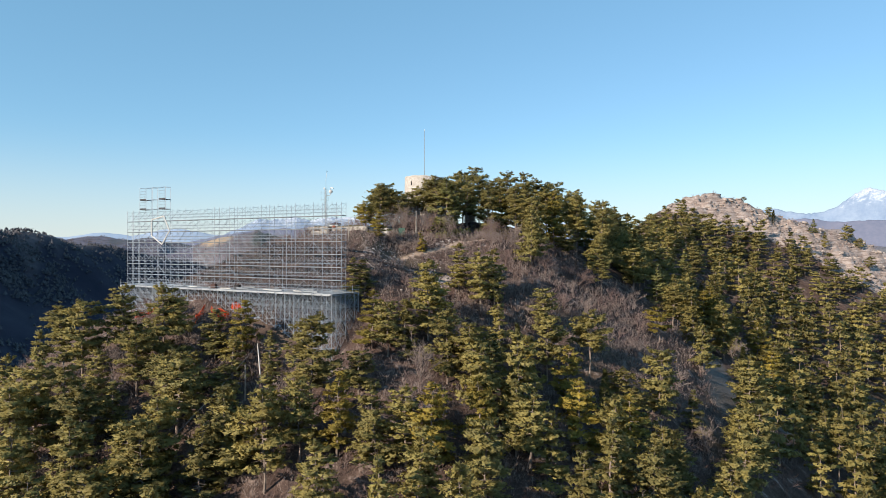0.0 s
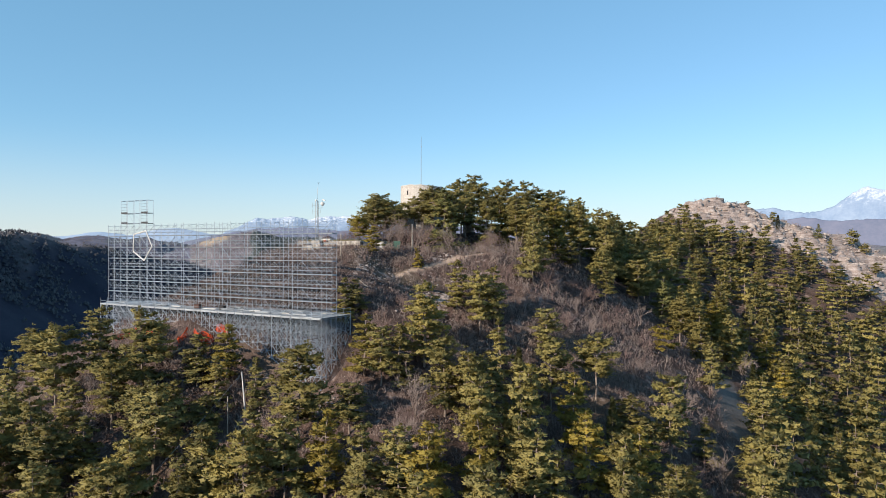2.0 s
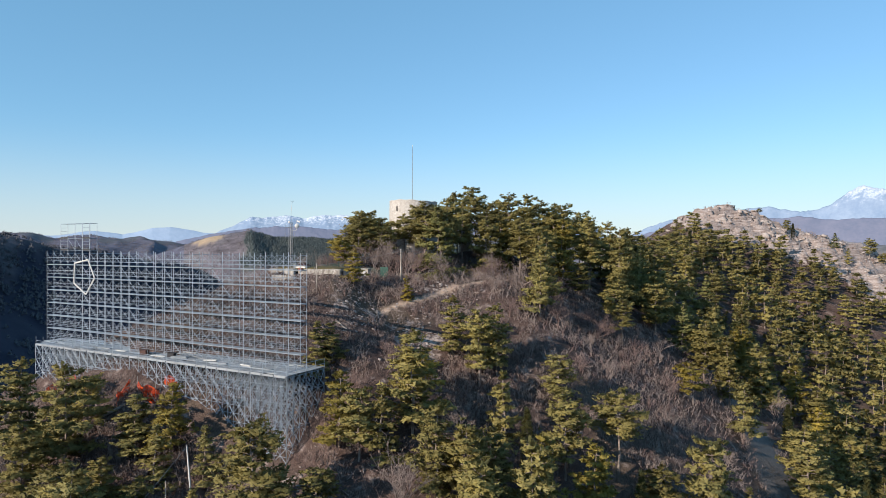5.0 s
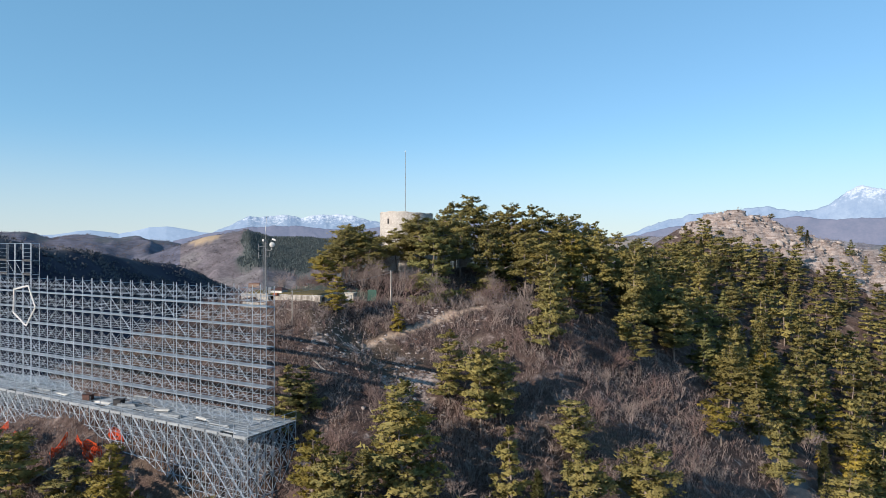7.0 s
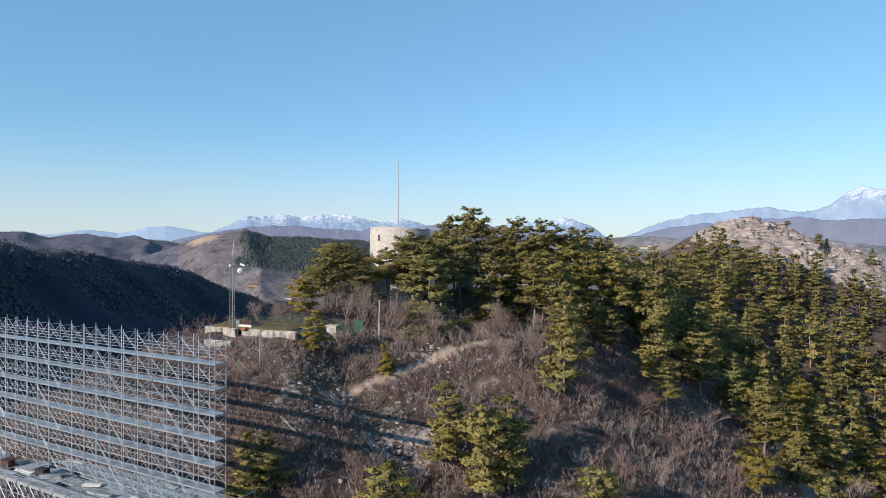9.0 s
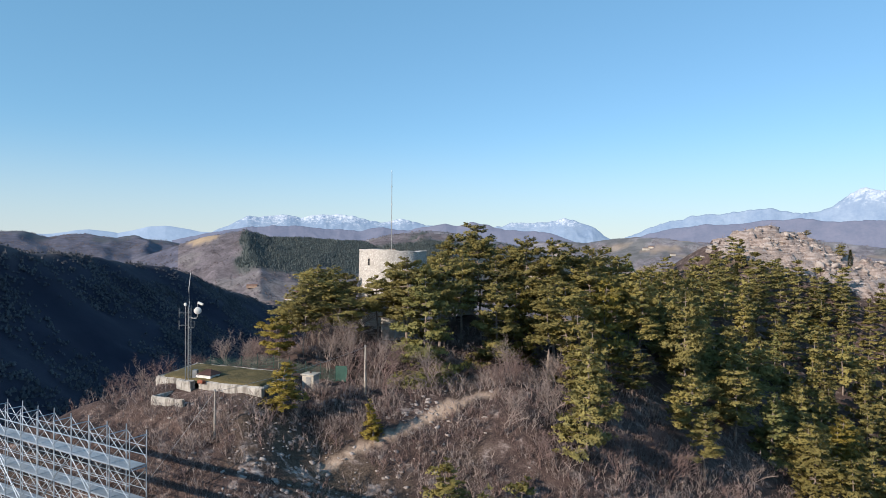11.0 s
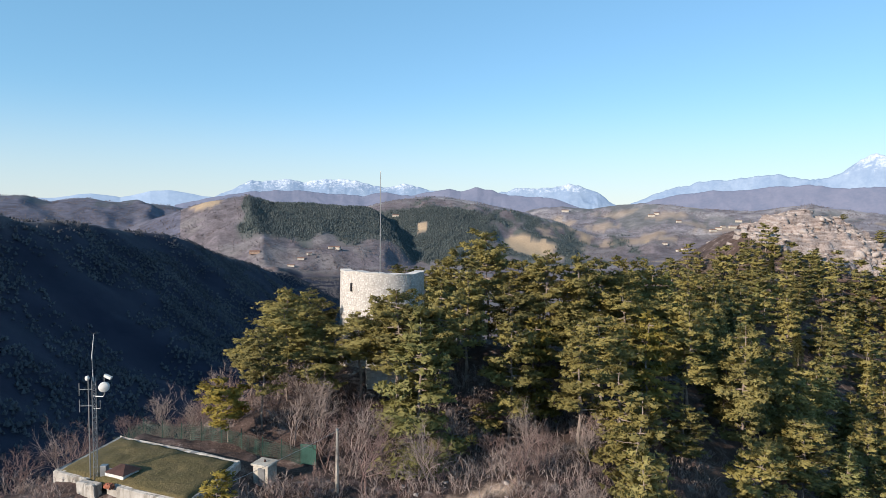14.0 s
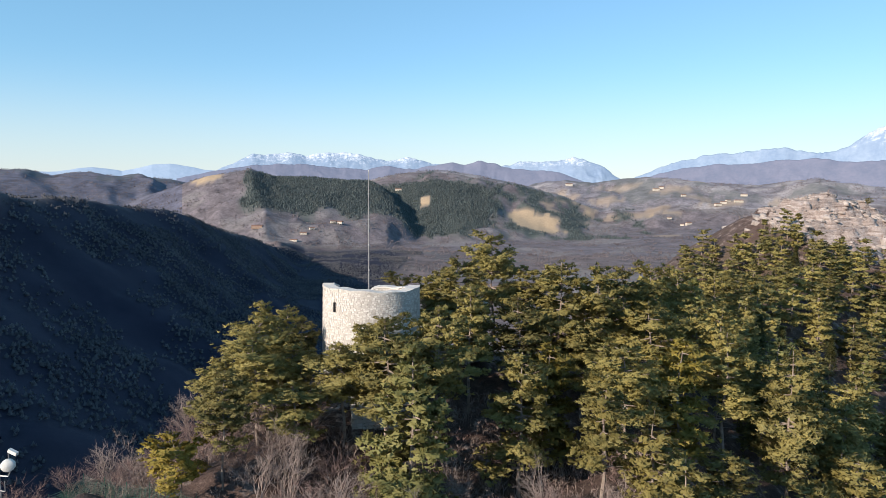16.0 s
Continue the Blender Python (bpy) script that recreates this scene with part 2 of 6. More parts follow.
# ribs that run down the far slopes: bearing, distance and elevation of the upper and the lower end
RIBS = [(-12.6, 2880, 0.2, -2.6, 2330, -5.4), (-17.4, 2940, 0.9, -19.0, 2380, -4.4), (-8.0, 2900, -0.1, 0.5, 2420, -5.2), (-1.0, 3180, 0.9, -3.2, 2560, -4.2),
        (2.6, 3180, 0.6, 6.6, 2600, -4.3), (6.0, 3230, 0.1, 11.5, 2700, -4.3), (-22.5, 2950, -0.6, -24.0, 2500, -3.4), (14.0, 3700, -0.3, 17.5, 3200, -2.6), (21.0, 3750, 0.1, 19.0, 3150, -2.4),
        (26.0, 3700, -0.2, 23.0, 3000, -3.0), (-30.5, 3700, 0.2, -27.5, 3300, -1.0), (-33.5, 3700, 0.3, -30.5, 3300, -0.8)]


def spur(x, y):
    ys = np.array([p[1] for p in SPUR], float)
    xc = np.interp(y, ys, [p[0] for p in SPUR]) + 14 * fbm(y / 120, y * 0, 77, 3)
    top = np.interp(y, ys, [p[2] for p in SPUR]) + 5 * fbm(y / 70, y * 0, 78, 3)
    d = x - xc
    run = np.sqrt(d * d + 400) - 20
    ribs = 1 + 0.06 * fbm(y / 110 + 0.3 * fbm(x / 90, y / 90, 79, 2), x / 400, 80, 3)
    h = top - np.where(d > 0, (0.62 * run + 0.22 * np.minimum(run, 130)) * ribs, 0.10 * run) + 5 * fbm(x / 60, y / 60, 81, 3) * smooth(10, 60, run)
    return np.where((y < 300) | (y > 2050), -400, h)


def far_land(x, y):
    az, r = np.degrees(np.arctan2(x, y - 70)), np.hypot(x, y - 70)
    h = -185 + 14 * fbm(x / 380, y / 380, 5, 3) + 45 * smooth(2600, 3400, r)
    h2 = spur(x, y)
    hi, lo = np.maximum(h, h2), np.minimum(h, h2)
    h = hi + 6 * np.log1p(np.exp(-np.clip((hi - lo) / 6, 0, 40)))
    for i, (a0, r0, e0, a1, r1, e1) in enumerate(RIBS):
        ax, ay, az0 = r0 * math.sin(radians(a0)), 70 + r0 * math.cos(radians(a0)), 22 + r0 * math.tan(radians(e0))
        bx, by, bz0 = r1 * math.sin(radians(a1)), 70 + r1 * math.cos(radians(a1)), 22 + r1 * math.tan(radians(e1))
        wx, wy = x + 45 * fbm(x / 170, y / 170, 120 + i, 3), y + 45 * fbm(x / 170, y / 170, 140 + i, 3)
        s = np.clip(((wx - ax) * (bx - ax) + (wy - ay) * (by - ay)) / ((bx - ax) ** 2 + (by - ay) ** 2), 0, 1)
        d = np.hypot(wx - ax - s * (bx - ax), wy - ay - s * (by - ay))
        h2 = az0 + s * (bz0 - az0) - 0.42 * (np.sqrt(d * d + 900) - 30)
        hi, lo = np.maximum(h, h2), np.minimum(h, h2)
        h = hi + 4 * np.log1p(np.exp(-np.clip((hi - lo) / 4, 0, 40)))
    for i, (dist, sf, sb, bearing, elev) in enumerate(FAR):
        bend = az + 9 * (r - dist) / dist + 0.7 * fbm(x / 240, y / 240, 55 + i, 2)
        top = 22 + dist * np.tan(np.radians(np.interp(bend, bearing, elev)))
        top = np.where((az < bearing[0] - 6) | (az > bearing[-1] + 6), -300, top)
        d = r - dist * (1 + 0.05 * np.sin(np.radians(az * 5 + 40 * i)))
        w = 60
        run = np.sqrt(d * d + w * w) - w
        gully = fbm(x / 330 + 0.8 * fbm(x / 300, y / 300, 50, 2), y / 330, 20 + i, 3)
        h2 = top - np.where(d < 0, sf, sb) * run * (1 + 0.12 * gully) + 16 * (0.6 - np.abs(fbm(x / 210 + 0.3 * gully, y / 210, 30 + i, 4))) * smooth(0, 260, np.abs(d)) + 3 * fbm(x / 45, y / 45, 35 + i, 2)
        hi, lo = np.maximum(h, h2), np.minimum(h, h2)
        h = hi + 6 * np.log1p(np.exp(-np.clip((hi - lo) / 6, 0, 40)))
    return h


def near_rock(x, y):
    """How far the bare rock of the second summit shows, 0 to 1."""
    d = np.abs((y - 279) - 0.10 * (x - 116))
    edge = 30 + 26 * smooth(118, 170, x) + 6 * fbm(x / 14, y / 14, 8, 2)
    return smooth(edge + 5, edge - 5, d) * smooth(92, 100, x + 3 * fbm(x / 9, y / 9, 2, 2))


def along(x, y, pts):
    """Distance to a line of points."""
    best = np.full(np.shape(x), 1e9)
    for (ax, ay), (bx, by) in zip(pts, pts[1:]):
        dx, dy = bx - ax, by - ay
        s = np.clip(((x - ax) * dx + (y - ay) * dy) / (dx * dx + dy * dy), 0, 1)
        best = np.minimum(best, np.hypot(x - ax - s * dx, y - ay - s * dy))
    return best


TRAIL = [(8.5, 125.4), (5.8, 124.5), (3.6, 122.6), (-0.4, 119.4), (-4.1, 116.5), (-7.1, 113.9), (-8.6, 112.6)]
ROAD = [(60, 150), (58.5, 143), (57, 134), (54.5, 124), (51, 114)]
TRACK = [(55, 127), (60, 127.5), (66, 124)]
SCREE = [(-1.5, 108, 5.5, 0.72), (-11, 109.5, 5.5, 0.62), (-5.5, 112, 5, 0.5), (0.5, 121.3, 3.2, 0.6), (-16, 87, 4.5, 0.6), (-12, 114, 5, 0.45), (-4, 144, 6, 0.7), (8, 119, 4, 0.4), (-20, 116.5, 4, 0.4)]


def scree(x, y):
    """Patches of broken pinkish limestone on the near slope: middle, radius and how bare."""
    return np.max([k * smooth(1.15, 0.5, np.hypot(x - cx, (y - cy) * 1.2) / r + 0.22 * fbm(x / 2.2, y / 2.2, 150, 2)) for cx, cy, r, k in SCREE], axis=0)


BUNKER = (-25.9, 122.1, 4.4, -23.5)


def terrace(x, y):
    """The level made round the bunker, in its own axes."""
    c, s = math.cos(math.radians(BUNKER[3])), math.sin(math.radians(BUNKER[3]))
    u, v = (x - BUNKER[0]) * c + (y - BUNKER[1]) * s, -(x - BUNKER[0]) * s + (y - BUNKER[1]) * c
    u = u + 0.25 * v
    out = np.hypot(np.maximum(np.abs(u - 6.5) - 6.3, 0), np.maximum(np.abs(v - 3.0) - 6.9, 0))
    return 3.75 - 0.9 * smooth(0.4, -3.6, v) * smooth(8, 2, out) - 0.7 * out - 0.65 * smooth(2, 8, out) + 0.25 * vnoise(x / 2, y / 2, 90)


def ground(x, y):
    x, y = np.atleast_1d(np.asarray(x, float)), np.atleast_1d(np.asarray(y, float))
    h = hill(x, y)
    f = np.full(np.shape(x), -185.0)
    away = (np.hypot(x - 20, y - 130) > 330) | (x < -75)
    f[away] = far_land(x[away], y[away])
    rough = 0.45 * fbm(x / 6, y / 6, 1, 4) + 1.0 * fbm(x / 26, y / 26, 2, 3)
    rock = near_rock(x, y)
    strata = rock * (1.0 * np.abs(vnoise(x / 7, y / 5, 40)) + 1.1 * fbm(x / 3.5, y / 3.5, 44, 3) + 0.7 * np.floor(2.2 * vnoise(x / 9, y / 6, 47)) / 2.2)
    flat = np.maximum(smooth(7, 2, along(x, y, ROAD)) * 0.85, smooth(1.6, 0.7, along(x, y, TRAIL)) * 0.5)
    body = h + rough * (1 - flat) + strata
    # bedded limestone: the rock breaks down in ledges
    bed = body / 2.6 + 0.35 * vnoise(x / 16, y / 16, 48)
    ledge = 2.6 * (np.floor(bed) + smooth(0.05, 0.30, bed - np.floor(bed)) - 0.35 * vnoise(x / 16, y / 16, 48))
    body = body + 0.9 * rock * (ledge - body)
    # with the hollow below the end of the scaffold
    hh = np.maximum(body, terrace(x, y)) - 4.2 * np.exp(-((x + 17) / 10) ** 2 - ((y - 90.5) / 6.5) ** 2)
    hi, lo = np.maximum(hh, f), np.minimum(hh, f)
    out = hi + 5 * np.log1p(np.exp(-np.clip((hi - lo) / 5, 0, 40)))
    return out


GX, GY = np.arange(-90, 215, 0.75), np.arange(45, 305, 0.75)
GRID = ground(*np.meshgrid(GX, GY))


def gz(x, y):
    """Height of the ground at one spot of the near hill."""
    u, v = (x - GX[0]) / 0.75, (y - GY[0]) / 0.75
    i, j = int(u), int(v)
    u, v = u - i, v - j
    g = GRID
    return float((g[j, i] * (1 - u) + g[j, i + 1] * u) * (1 - v) + (g[j + 1, i] * (1 - u) + g[j + 1, i + 1] * u) * v)


def mesh_from(name, verts, faces, mats=(), smooth_faces=False):
    me = bpy.data.meshes.new(name)
    me.from_pydata([tuple(v) for v in verts], [], [tuple(f) for f in faces])
    for m in mats:
        me.materials.append(m)
    if smooth_faces:
        me.polygons.foreach_set("use_smooth", np.ones(len(me.polygons), bool))
    me.update()
    return me


def ground_material(name, brown, meadow):
    m, nt, b = material(name, 0.95)
    n1, n2, n3 = noise_tex(nt, 0.06, 5), noise_tex(nt, 0.5, 6, 0.7), noise_tex(nt, 3.0, 5, 0.7)
    soil = ramp(nt, n2, [(0.3, (0.038, 0.025, 0.023)), (0.5, (0.080, 0.053, 0.047)), (0.72, (0.145, 0.102, 0.090))])
    grass = ramp(nt, n3, [(0.35, (0.054, 0.038, 0.028)), (0.65, (0.138, 0.102, 0.076))])
    col = mixc(nt, step(nt, n1, 0.5, 0.68), soil, grass)
    beds = noise_tex(nt, 1.0, 5, 0.65, stretch=(0.22, 0.22, 1.7))
    stone = ramp(nt, mathn(nt, "ADD", mathn(nt, "MULTIPLY", n3, 0.5), mathn(nt, "MULTIPLY", beds, 0.5)),
                 [(0.36, (0.118, 0.085, 0.072)), (0.46, (0.255, 0.200, 0.176)), (0.54, (0.360, 0.298, 0.272)), (0.64, (0.470, 0.415, 0.392))])
    n4 = noise_tex(nt, 7.0, 3, 0.7)
    litter = mathn(nt, "MULTIPLY", step(nt, n4, 0.56, 0.66), 0.55)
    col = mixc(nt, litter, col, (0.20, 0.155, 0.125))
    col = mixc(nt, mathn(nt, "MULTIPLY", step(nt, n4, 0.47, 0.38), 0.6), col, (0.022, 0.016, 0.012))
    scree = mathn(nt, "MULTIPLY", step(nt, n2, 0.55, 0.66), 0.55)
    col = mixc(nt, scree, col, stone)
    cover = mathn(nt, "ADD", mask(nt, "rock"), mathn(nt, "MULTIPLY", mathn(nt, "SUBTRACT", n2, 0.5), 2.2))
    col = mixc(nt, step(nt, cover, 0.62, 0.86), col, stone)
    dirt = ramp(nt, n3, [(0.3, (0.320, 0.228, 0.170)), (0.7, (0.490, 0.380, 0.295))])
    col = mixc(nt, mask(nt, "trail"), col, dirt)
    gravel = ramp(nt, n3, [(0.3, (0.085, 0.078, 0.075)), (0.7, (0.200, 0.182, 0.172))])
    col = mixc(nt, mask(nt, "road"), col, gravel)
    # the far country: woods, scrub, pasture, with distance haze in their base colours
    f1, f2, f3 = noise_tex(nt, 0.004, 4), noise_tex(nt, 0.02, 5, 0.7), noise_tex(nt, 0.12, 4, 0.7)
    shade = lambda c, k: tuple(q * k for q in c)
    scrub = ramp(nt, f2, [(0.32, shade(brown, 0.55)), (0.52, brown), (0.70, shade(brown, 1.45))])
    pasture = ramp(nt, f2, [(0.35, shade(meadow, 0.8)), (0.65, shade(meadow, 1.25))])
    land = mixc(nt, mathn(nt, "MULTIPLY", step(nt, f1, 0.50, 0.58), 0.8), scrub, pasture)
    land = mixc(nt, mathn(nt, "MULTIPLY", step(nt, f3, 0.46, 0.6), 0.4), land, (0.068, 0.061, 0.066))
    # conifer ground tone, lightened and blued in the same way for haze
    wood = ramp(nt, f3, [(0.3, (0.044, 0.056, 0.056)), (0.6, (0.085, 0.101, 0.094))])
    # near-black blue paints the spur's shade into its ground
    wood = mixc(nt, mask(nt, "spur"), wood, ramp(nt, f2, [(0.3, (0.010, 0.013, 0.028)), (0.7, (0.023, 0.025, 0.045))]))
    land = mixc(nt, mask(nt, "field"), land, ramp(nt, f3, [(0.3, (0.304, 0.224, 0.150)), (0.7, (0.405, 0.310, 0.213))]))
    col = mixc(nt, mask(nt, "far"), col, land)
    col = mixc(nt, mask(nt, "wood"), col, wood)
    nt.links.new(col, b.inputs["Base Color"])
    bump(nt, b, mathn(nt, "ADD", n2, mathn(nt, "MULTIPLY", n3, 0.4)), 0.7, 0.35)
    return m


def polar_in(x, y):
    return np.degrees(np.arctan2(x, y - 70)), np.hypot(x, y - 70)


FIELDS = [(-1.5, 2840, 0.45, 60), (8.2, 2800, 2.6, 110), (-19.9, 2790, 1.2, 60), (14.5, 3500, 1.5, 60), (17.5, 3250, 1.8, 50), (11, 3650, 1.4, 60), (12.5, 3300, 1.2, 40), (20, 3600, 1.6, 70), (24, 3400, 1.8, 60), (16, 3750, 1.6, 60)]
_fr = random.Random(12)
FIELDS += [(_fr.uniform(9, 36), _fr.uniform(2700, 3900), _fr.uniform(0.4, 1.3), _fr.uniform(20, 60)) for _ in range(26)]


def field_mask(x, y):
    az, r = polar_in(x, y)
    near_by = [smooth(1.15, 0.9, np.hypot((az - fa) / fw, (r - fr) / fd) + 0.25 * fbm(az * 2, r / 60, 70, 2)) * (1 if i < 3 else 0.5) for i, (fa, fr, fw, fd) in enumerate(FIELDS)]
    return np.clip(sum(near_by), 0, 1)


def wood_shade_mask(x, y):
    """Dark conifer woods of the far slopes, and the spur's face for its painted shade."""
    az, r = polar_in(x, y)
    n = fbm(az / 2.0, r / 220, 60, 3) + 0.45 * fbm(x / 38, y / 60, 63, 3)
    slope_b = smooth(-17.2, -15.6, az + 1.2 * n) * smooth(5.0, 2.5, az + 2 * n) * smooth(2330, 2430, r + 60 * n) * smooth(3150, 3060, r)
    slope_c = smooth(-3, -1, az + 2 * n) * smooth(20, 17, az + n) * smooth(2560, 2680, r + 60 * n) * smooth(3400, 3300, r) * smooth(-0.30, 0.10, n + 0.03 * (4 - az))
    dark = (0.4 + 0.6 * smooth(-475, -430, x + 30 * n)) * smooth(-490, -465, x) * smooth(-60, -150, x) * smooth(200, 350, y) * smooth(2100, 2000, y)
    rest = 0.5 * smooth(3400, 3500, r) * smooth(0.3, 0.5, n)
    return np.clip(slope_b + slope_c + dark + rest, 0, 1) * (1 - field_mask(x, y))


def build_ground():
    cx, cy = 0.0, -20.0
    fine = np.arange(-38, 38.01, 0.17)
    az = np.radians(np.concatenate([np.arange(-180, -39, 5.0), fine, np.arange(44, 180, 5.0)]))
    r = [0.5]
    while r[-1] < 60:
        r.append(r[-1] + 8)
    while r[-1] < 340:
        r.append(r[-1] + (0.9 if 95 < r[-1] < 165 else 1.6))
    while r[-1] < 4900:
        r.append(r[-1] * 1.016 + 0.3)
    r = np.array(r)
    A, R = np.meshgrid(az, r)
    X, Y = cx + R * np.sin(A), cy + R * np.cos(A)
    Z = ground(X, Y)
    n, k = len(az), len(r)
    verts = np.stack([X.ravel(), Y.ravel(), Z.ravel()], 1)
    faces = []
    for i in range(k - 1):
        for j in range(n):
            jj = (j + 1) % n
            faces.append((i * n + j, i * n + jj, (i + 1) * n + jj, (i + 1) * n + j))
    # the three farther palettes are paled and blued to stand for haze
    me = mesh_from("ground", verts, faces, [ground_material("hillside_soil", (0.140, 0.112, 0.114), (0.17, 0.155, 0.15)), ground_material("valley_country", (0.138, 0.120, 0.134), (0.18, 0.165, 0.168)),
                                              ground_material("far_country", (0.190, 0.178, 0.202), (0.285, 0.265, 0.272)), ground_material("haze_blue_hills", (0.096, 0.098, 0.138), (0.128, 0.126, 0.162))], True)
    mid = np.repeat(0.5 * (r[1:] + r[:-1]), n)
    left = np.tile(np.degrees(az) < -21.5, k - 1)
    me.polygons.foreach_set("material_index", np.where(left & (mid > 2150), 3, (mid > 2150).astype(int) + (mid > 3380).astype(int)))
    x, y = X.ravel(), Y.ravel()
    paz, pr = polar_in(x, y)
    bare = scree(x, y)
    trail = smooth(1.0, 0.7, along(x, y, TRAIL) / (0.42 + 0.6 * smooth(2.6, 0.6, np.hypot(x - 3.2, y - 122.2))) + 0.2 * fbm(x / 1.5, y / 1.5, 3, 2))
    road = smooth(3.6, 1.9, np.minimum(along(x, y, ROAD), along(x, y, TRACK) + 1.2) + 1.2 * fbm(x / 4, y / 4, 6, 2))
    far = smooth(330, 420, np.hypot(x - 20, y - 130))
    # the wood value also paints the hill's left back slope as a shade side
    for name, val in (("rock", np.clip(near_rock(x, y) + bare, 0, 1)), ("trail", trail), ("road", road), ("far", far),
                      ("wood", np.clip(wood_shade_mask(x, y) * far + smooth(-40, -75, x) * smooth(130, 165, y) * 0.9 * (1 - far), 0, 1)), ("field", field_mask(x, y)), ("spur", smooth(2150, 2050, y) * smooth(-60, -120, x))):
        at = me.attributes.new(name, "FLOAT", "POINT")
        at.data.foreach_set("value", np.asarray(val, np.float32))
    return tagged(new("ground", me), "steep brown hillside of soil, dry grass and pale limestone above wooded valleys", "ground", kind="structure")


build_ground()


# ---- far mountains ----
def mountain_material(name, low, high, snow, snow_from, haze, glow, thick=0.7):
    """Rock or bare wood, with snow lying in streaks that thickens with height; distance haze is put into the blue
    colours and a faint emission.
    """
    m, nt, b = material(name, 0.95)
    geo = nt.nodes.new("ShaderNodeNewGeometry")
    sep = nt.nodes.new("ShaderNodeSeparateXYZ")
    nt.links.new(geo.outputs["Position"], sep.inputs[0])
    n = noise_tex(nt, 0.008, 6, 0.65)
    n2 = noise_tex(nt, 0.05, 8, 0.72)
    col = ramp(nt, mathn(nt, "ADD", mathn(nt, "MULTIPLY", n, 0.6), mathn(nt, "MULTIPLY", n2, 0.4)), [(0.38, low), (0.62, high)])
    if snow:
        height = mathn(nt, "ADD", sep.outputs["Z"], mathn(nt, "MULTIPLY", mathn(nt, "SUBTRACT", n, 0.5), 170))
        height = mathn(nt, "ADD", height, mathn(nt, "MULTIPLY", mathn(nt, "SUBTRACT", n2, 0.5), 330))
        cover = mathn(nt, "MULTIPLY", step(nt, height, snow_from, snow_from + 85), thick)
        col = mixc(nt, cover, col, (0.60, 0.63, 0.67))
    nt.links.new(col, b.inputs["Base Color"])
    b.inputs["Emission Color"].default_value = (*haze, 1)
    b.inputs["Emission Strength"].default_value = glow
    return m


def mountain(name, dist, depth, bearing, elev, mat, label, seed, wob):
    """A range as a slope from its foot up to its crest line, cut by branching gullies."""
    az = np.linspace(bearing[0], bearing[-1], int((bearing[-1] - bearing[0]) / 0.07))
    crest = 22 + dist * np.tan(np.radians(np.interp(az, bearing, elev)))
    jag = wob * fbm(az * 1.3, az * 0 + seed, seed, 5, 0.55) * np.clip((crest + 20) / 150, 0.1, 1)
    rows, back = 46, 6
    verts, faces = [], []
    along_m = np.radians(az) * dist
    for i in range(rows + back + 1):
        s = i / rows                       # from the foot to the crest, then a little down behind
        r = dist - depth * (1 - s)
        v = np.full_like(az, s * depth)
        wu = along_m + 45 * fbm(along_m / 190, v / 190, seed + 2, 3)
        wv = v + 45 * fbm(along_m / 190, v / 190, seed + 4, 3)
        ridged = 1 - 2 * np.abs(fbm(wu / 210, wv / 190, seed + 9, 4, 0.5))
        rise = min(s, 1) ** 1.15
        z = -120 + (crest + 120) * rise + jag * rise ** 9 + wob * 2.2 * ridged * 4 * rise * (1 - rise) - max(0, s - 1) * depth * 0.8
        a = np.radians(az)
        verts += list(zip(r * np.sin(a), 70 + r * np.cos(a), z))
    n = len(az)
    for i in range(rows + back):
        for j in range(n - 1):
            faces.append((i * n + j, i * n + j + 1, (i + 1) * n + j + 1, (i + 1) * n + j))
    tagged(new(name, mesh_from(name, verts, faces, [mat], True)), label, "mountain", kind="structure")


# rock tones already blued for haze; the last colour glows as air in front
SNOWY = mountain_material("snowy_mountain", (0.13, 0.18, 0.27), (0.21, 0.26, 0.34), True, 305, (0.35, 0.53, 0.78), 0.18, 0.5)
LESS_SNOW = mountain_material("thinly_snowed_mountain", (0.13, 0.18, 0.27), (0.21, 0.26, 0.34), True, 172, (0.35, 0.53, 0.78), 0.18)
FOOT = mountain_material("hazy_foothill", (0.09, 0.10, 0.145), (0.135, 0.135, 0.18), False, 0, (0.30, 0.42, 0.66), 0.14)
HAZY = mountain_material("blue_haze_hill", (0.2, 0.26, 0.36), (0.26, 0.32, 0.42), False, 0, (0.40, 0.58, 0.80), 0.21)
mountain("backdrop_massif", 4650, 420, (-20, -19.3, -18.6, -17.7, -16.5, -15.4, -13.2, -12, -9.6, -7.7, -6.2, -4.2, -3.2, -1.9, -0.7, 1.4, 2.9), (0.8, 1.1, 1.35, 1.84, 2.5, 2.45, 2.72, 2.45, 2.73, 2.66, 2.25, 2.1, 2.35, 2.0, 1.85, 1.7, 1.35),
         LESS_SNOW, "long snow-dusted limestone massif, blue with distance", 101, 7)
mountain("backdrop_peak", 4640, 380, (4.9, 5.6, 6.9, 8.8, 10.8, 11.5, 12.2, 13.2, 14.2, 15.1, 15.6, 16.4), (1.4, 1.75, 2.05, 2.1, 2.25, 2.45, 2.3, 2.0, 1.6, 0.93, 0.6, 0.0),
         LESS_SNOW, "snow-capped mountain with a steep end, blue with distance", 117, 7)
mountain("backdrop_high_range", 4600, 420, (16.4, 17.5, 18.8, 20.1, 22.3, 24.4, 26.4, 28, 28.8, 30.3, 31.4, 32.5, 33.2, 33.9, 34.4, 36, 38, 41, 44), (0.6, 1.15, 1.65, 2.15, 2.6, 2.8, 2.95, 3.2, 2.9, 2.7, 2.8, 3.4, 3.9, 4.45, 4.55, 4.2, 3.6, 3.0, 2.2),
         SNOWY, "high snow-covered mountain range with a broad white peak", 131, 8)
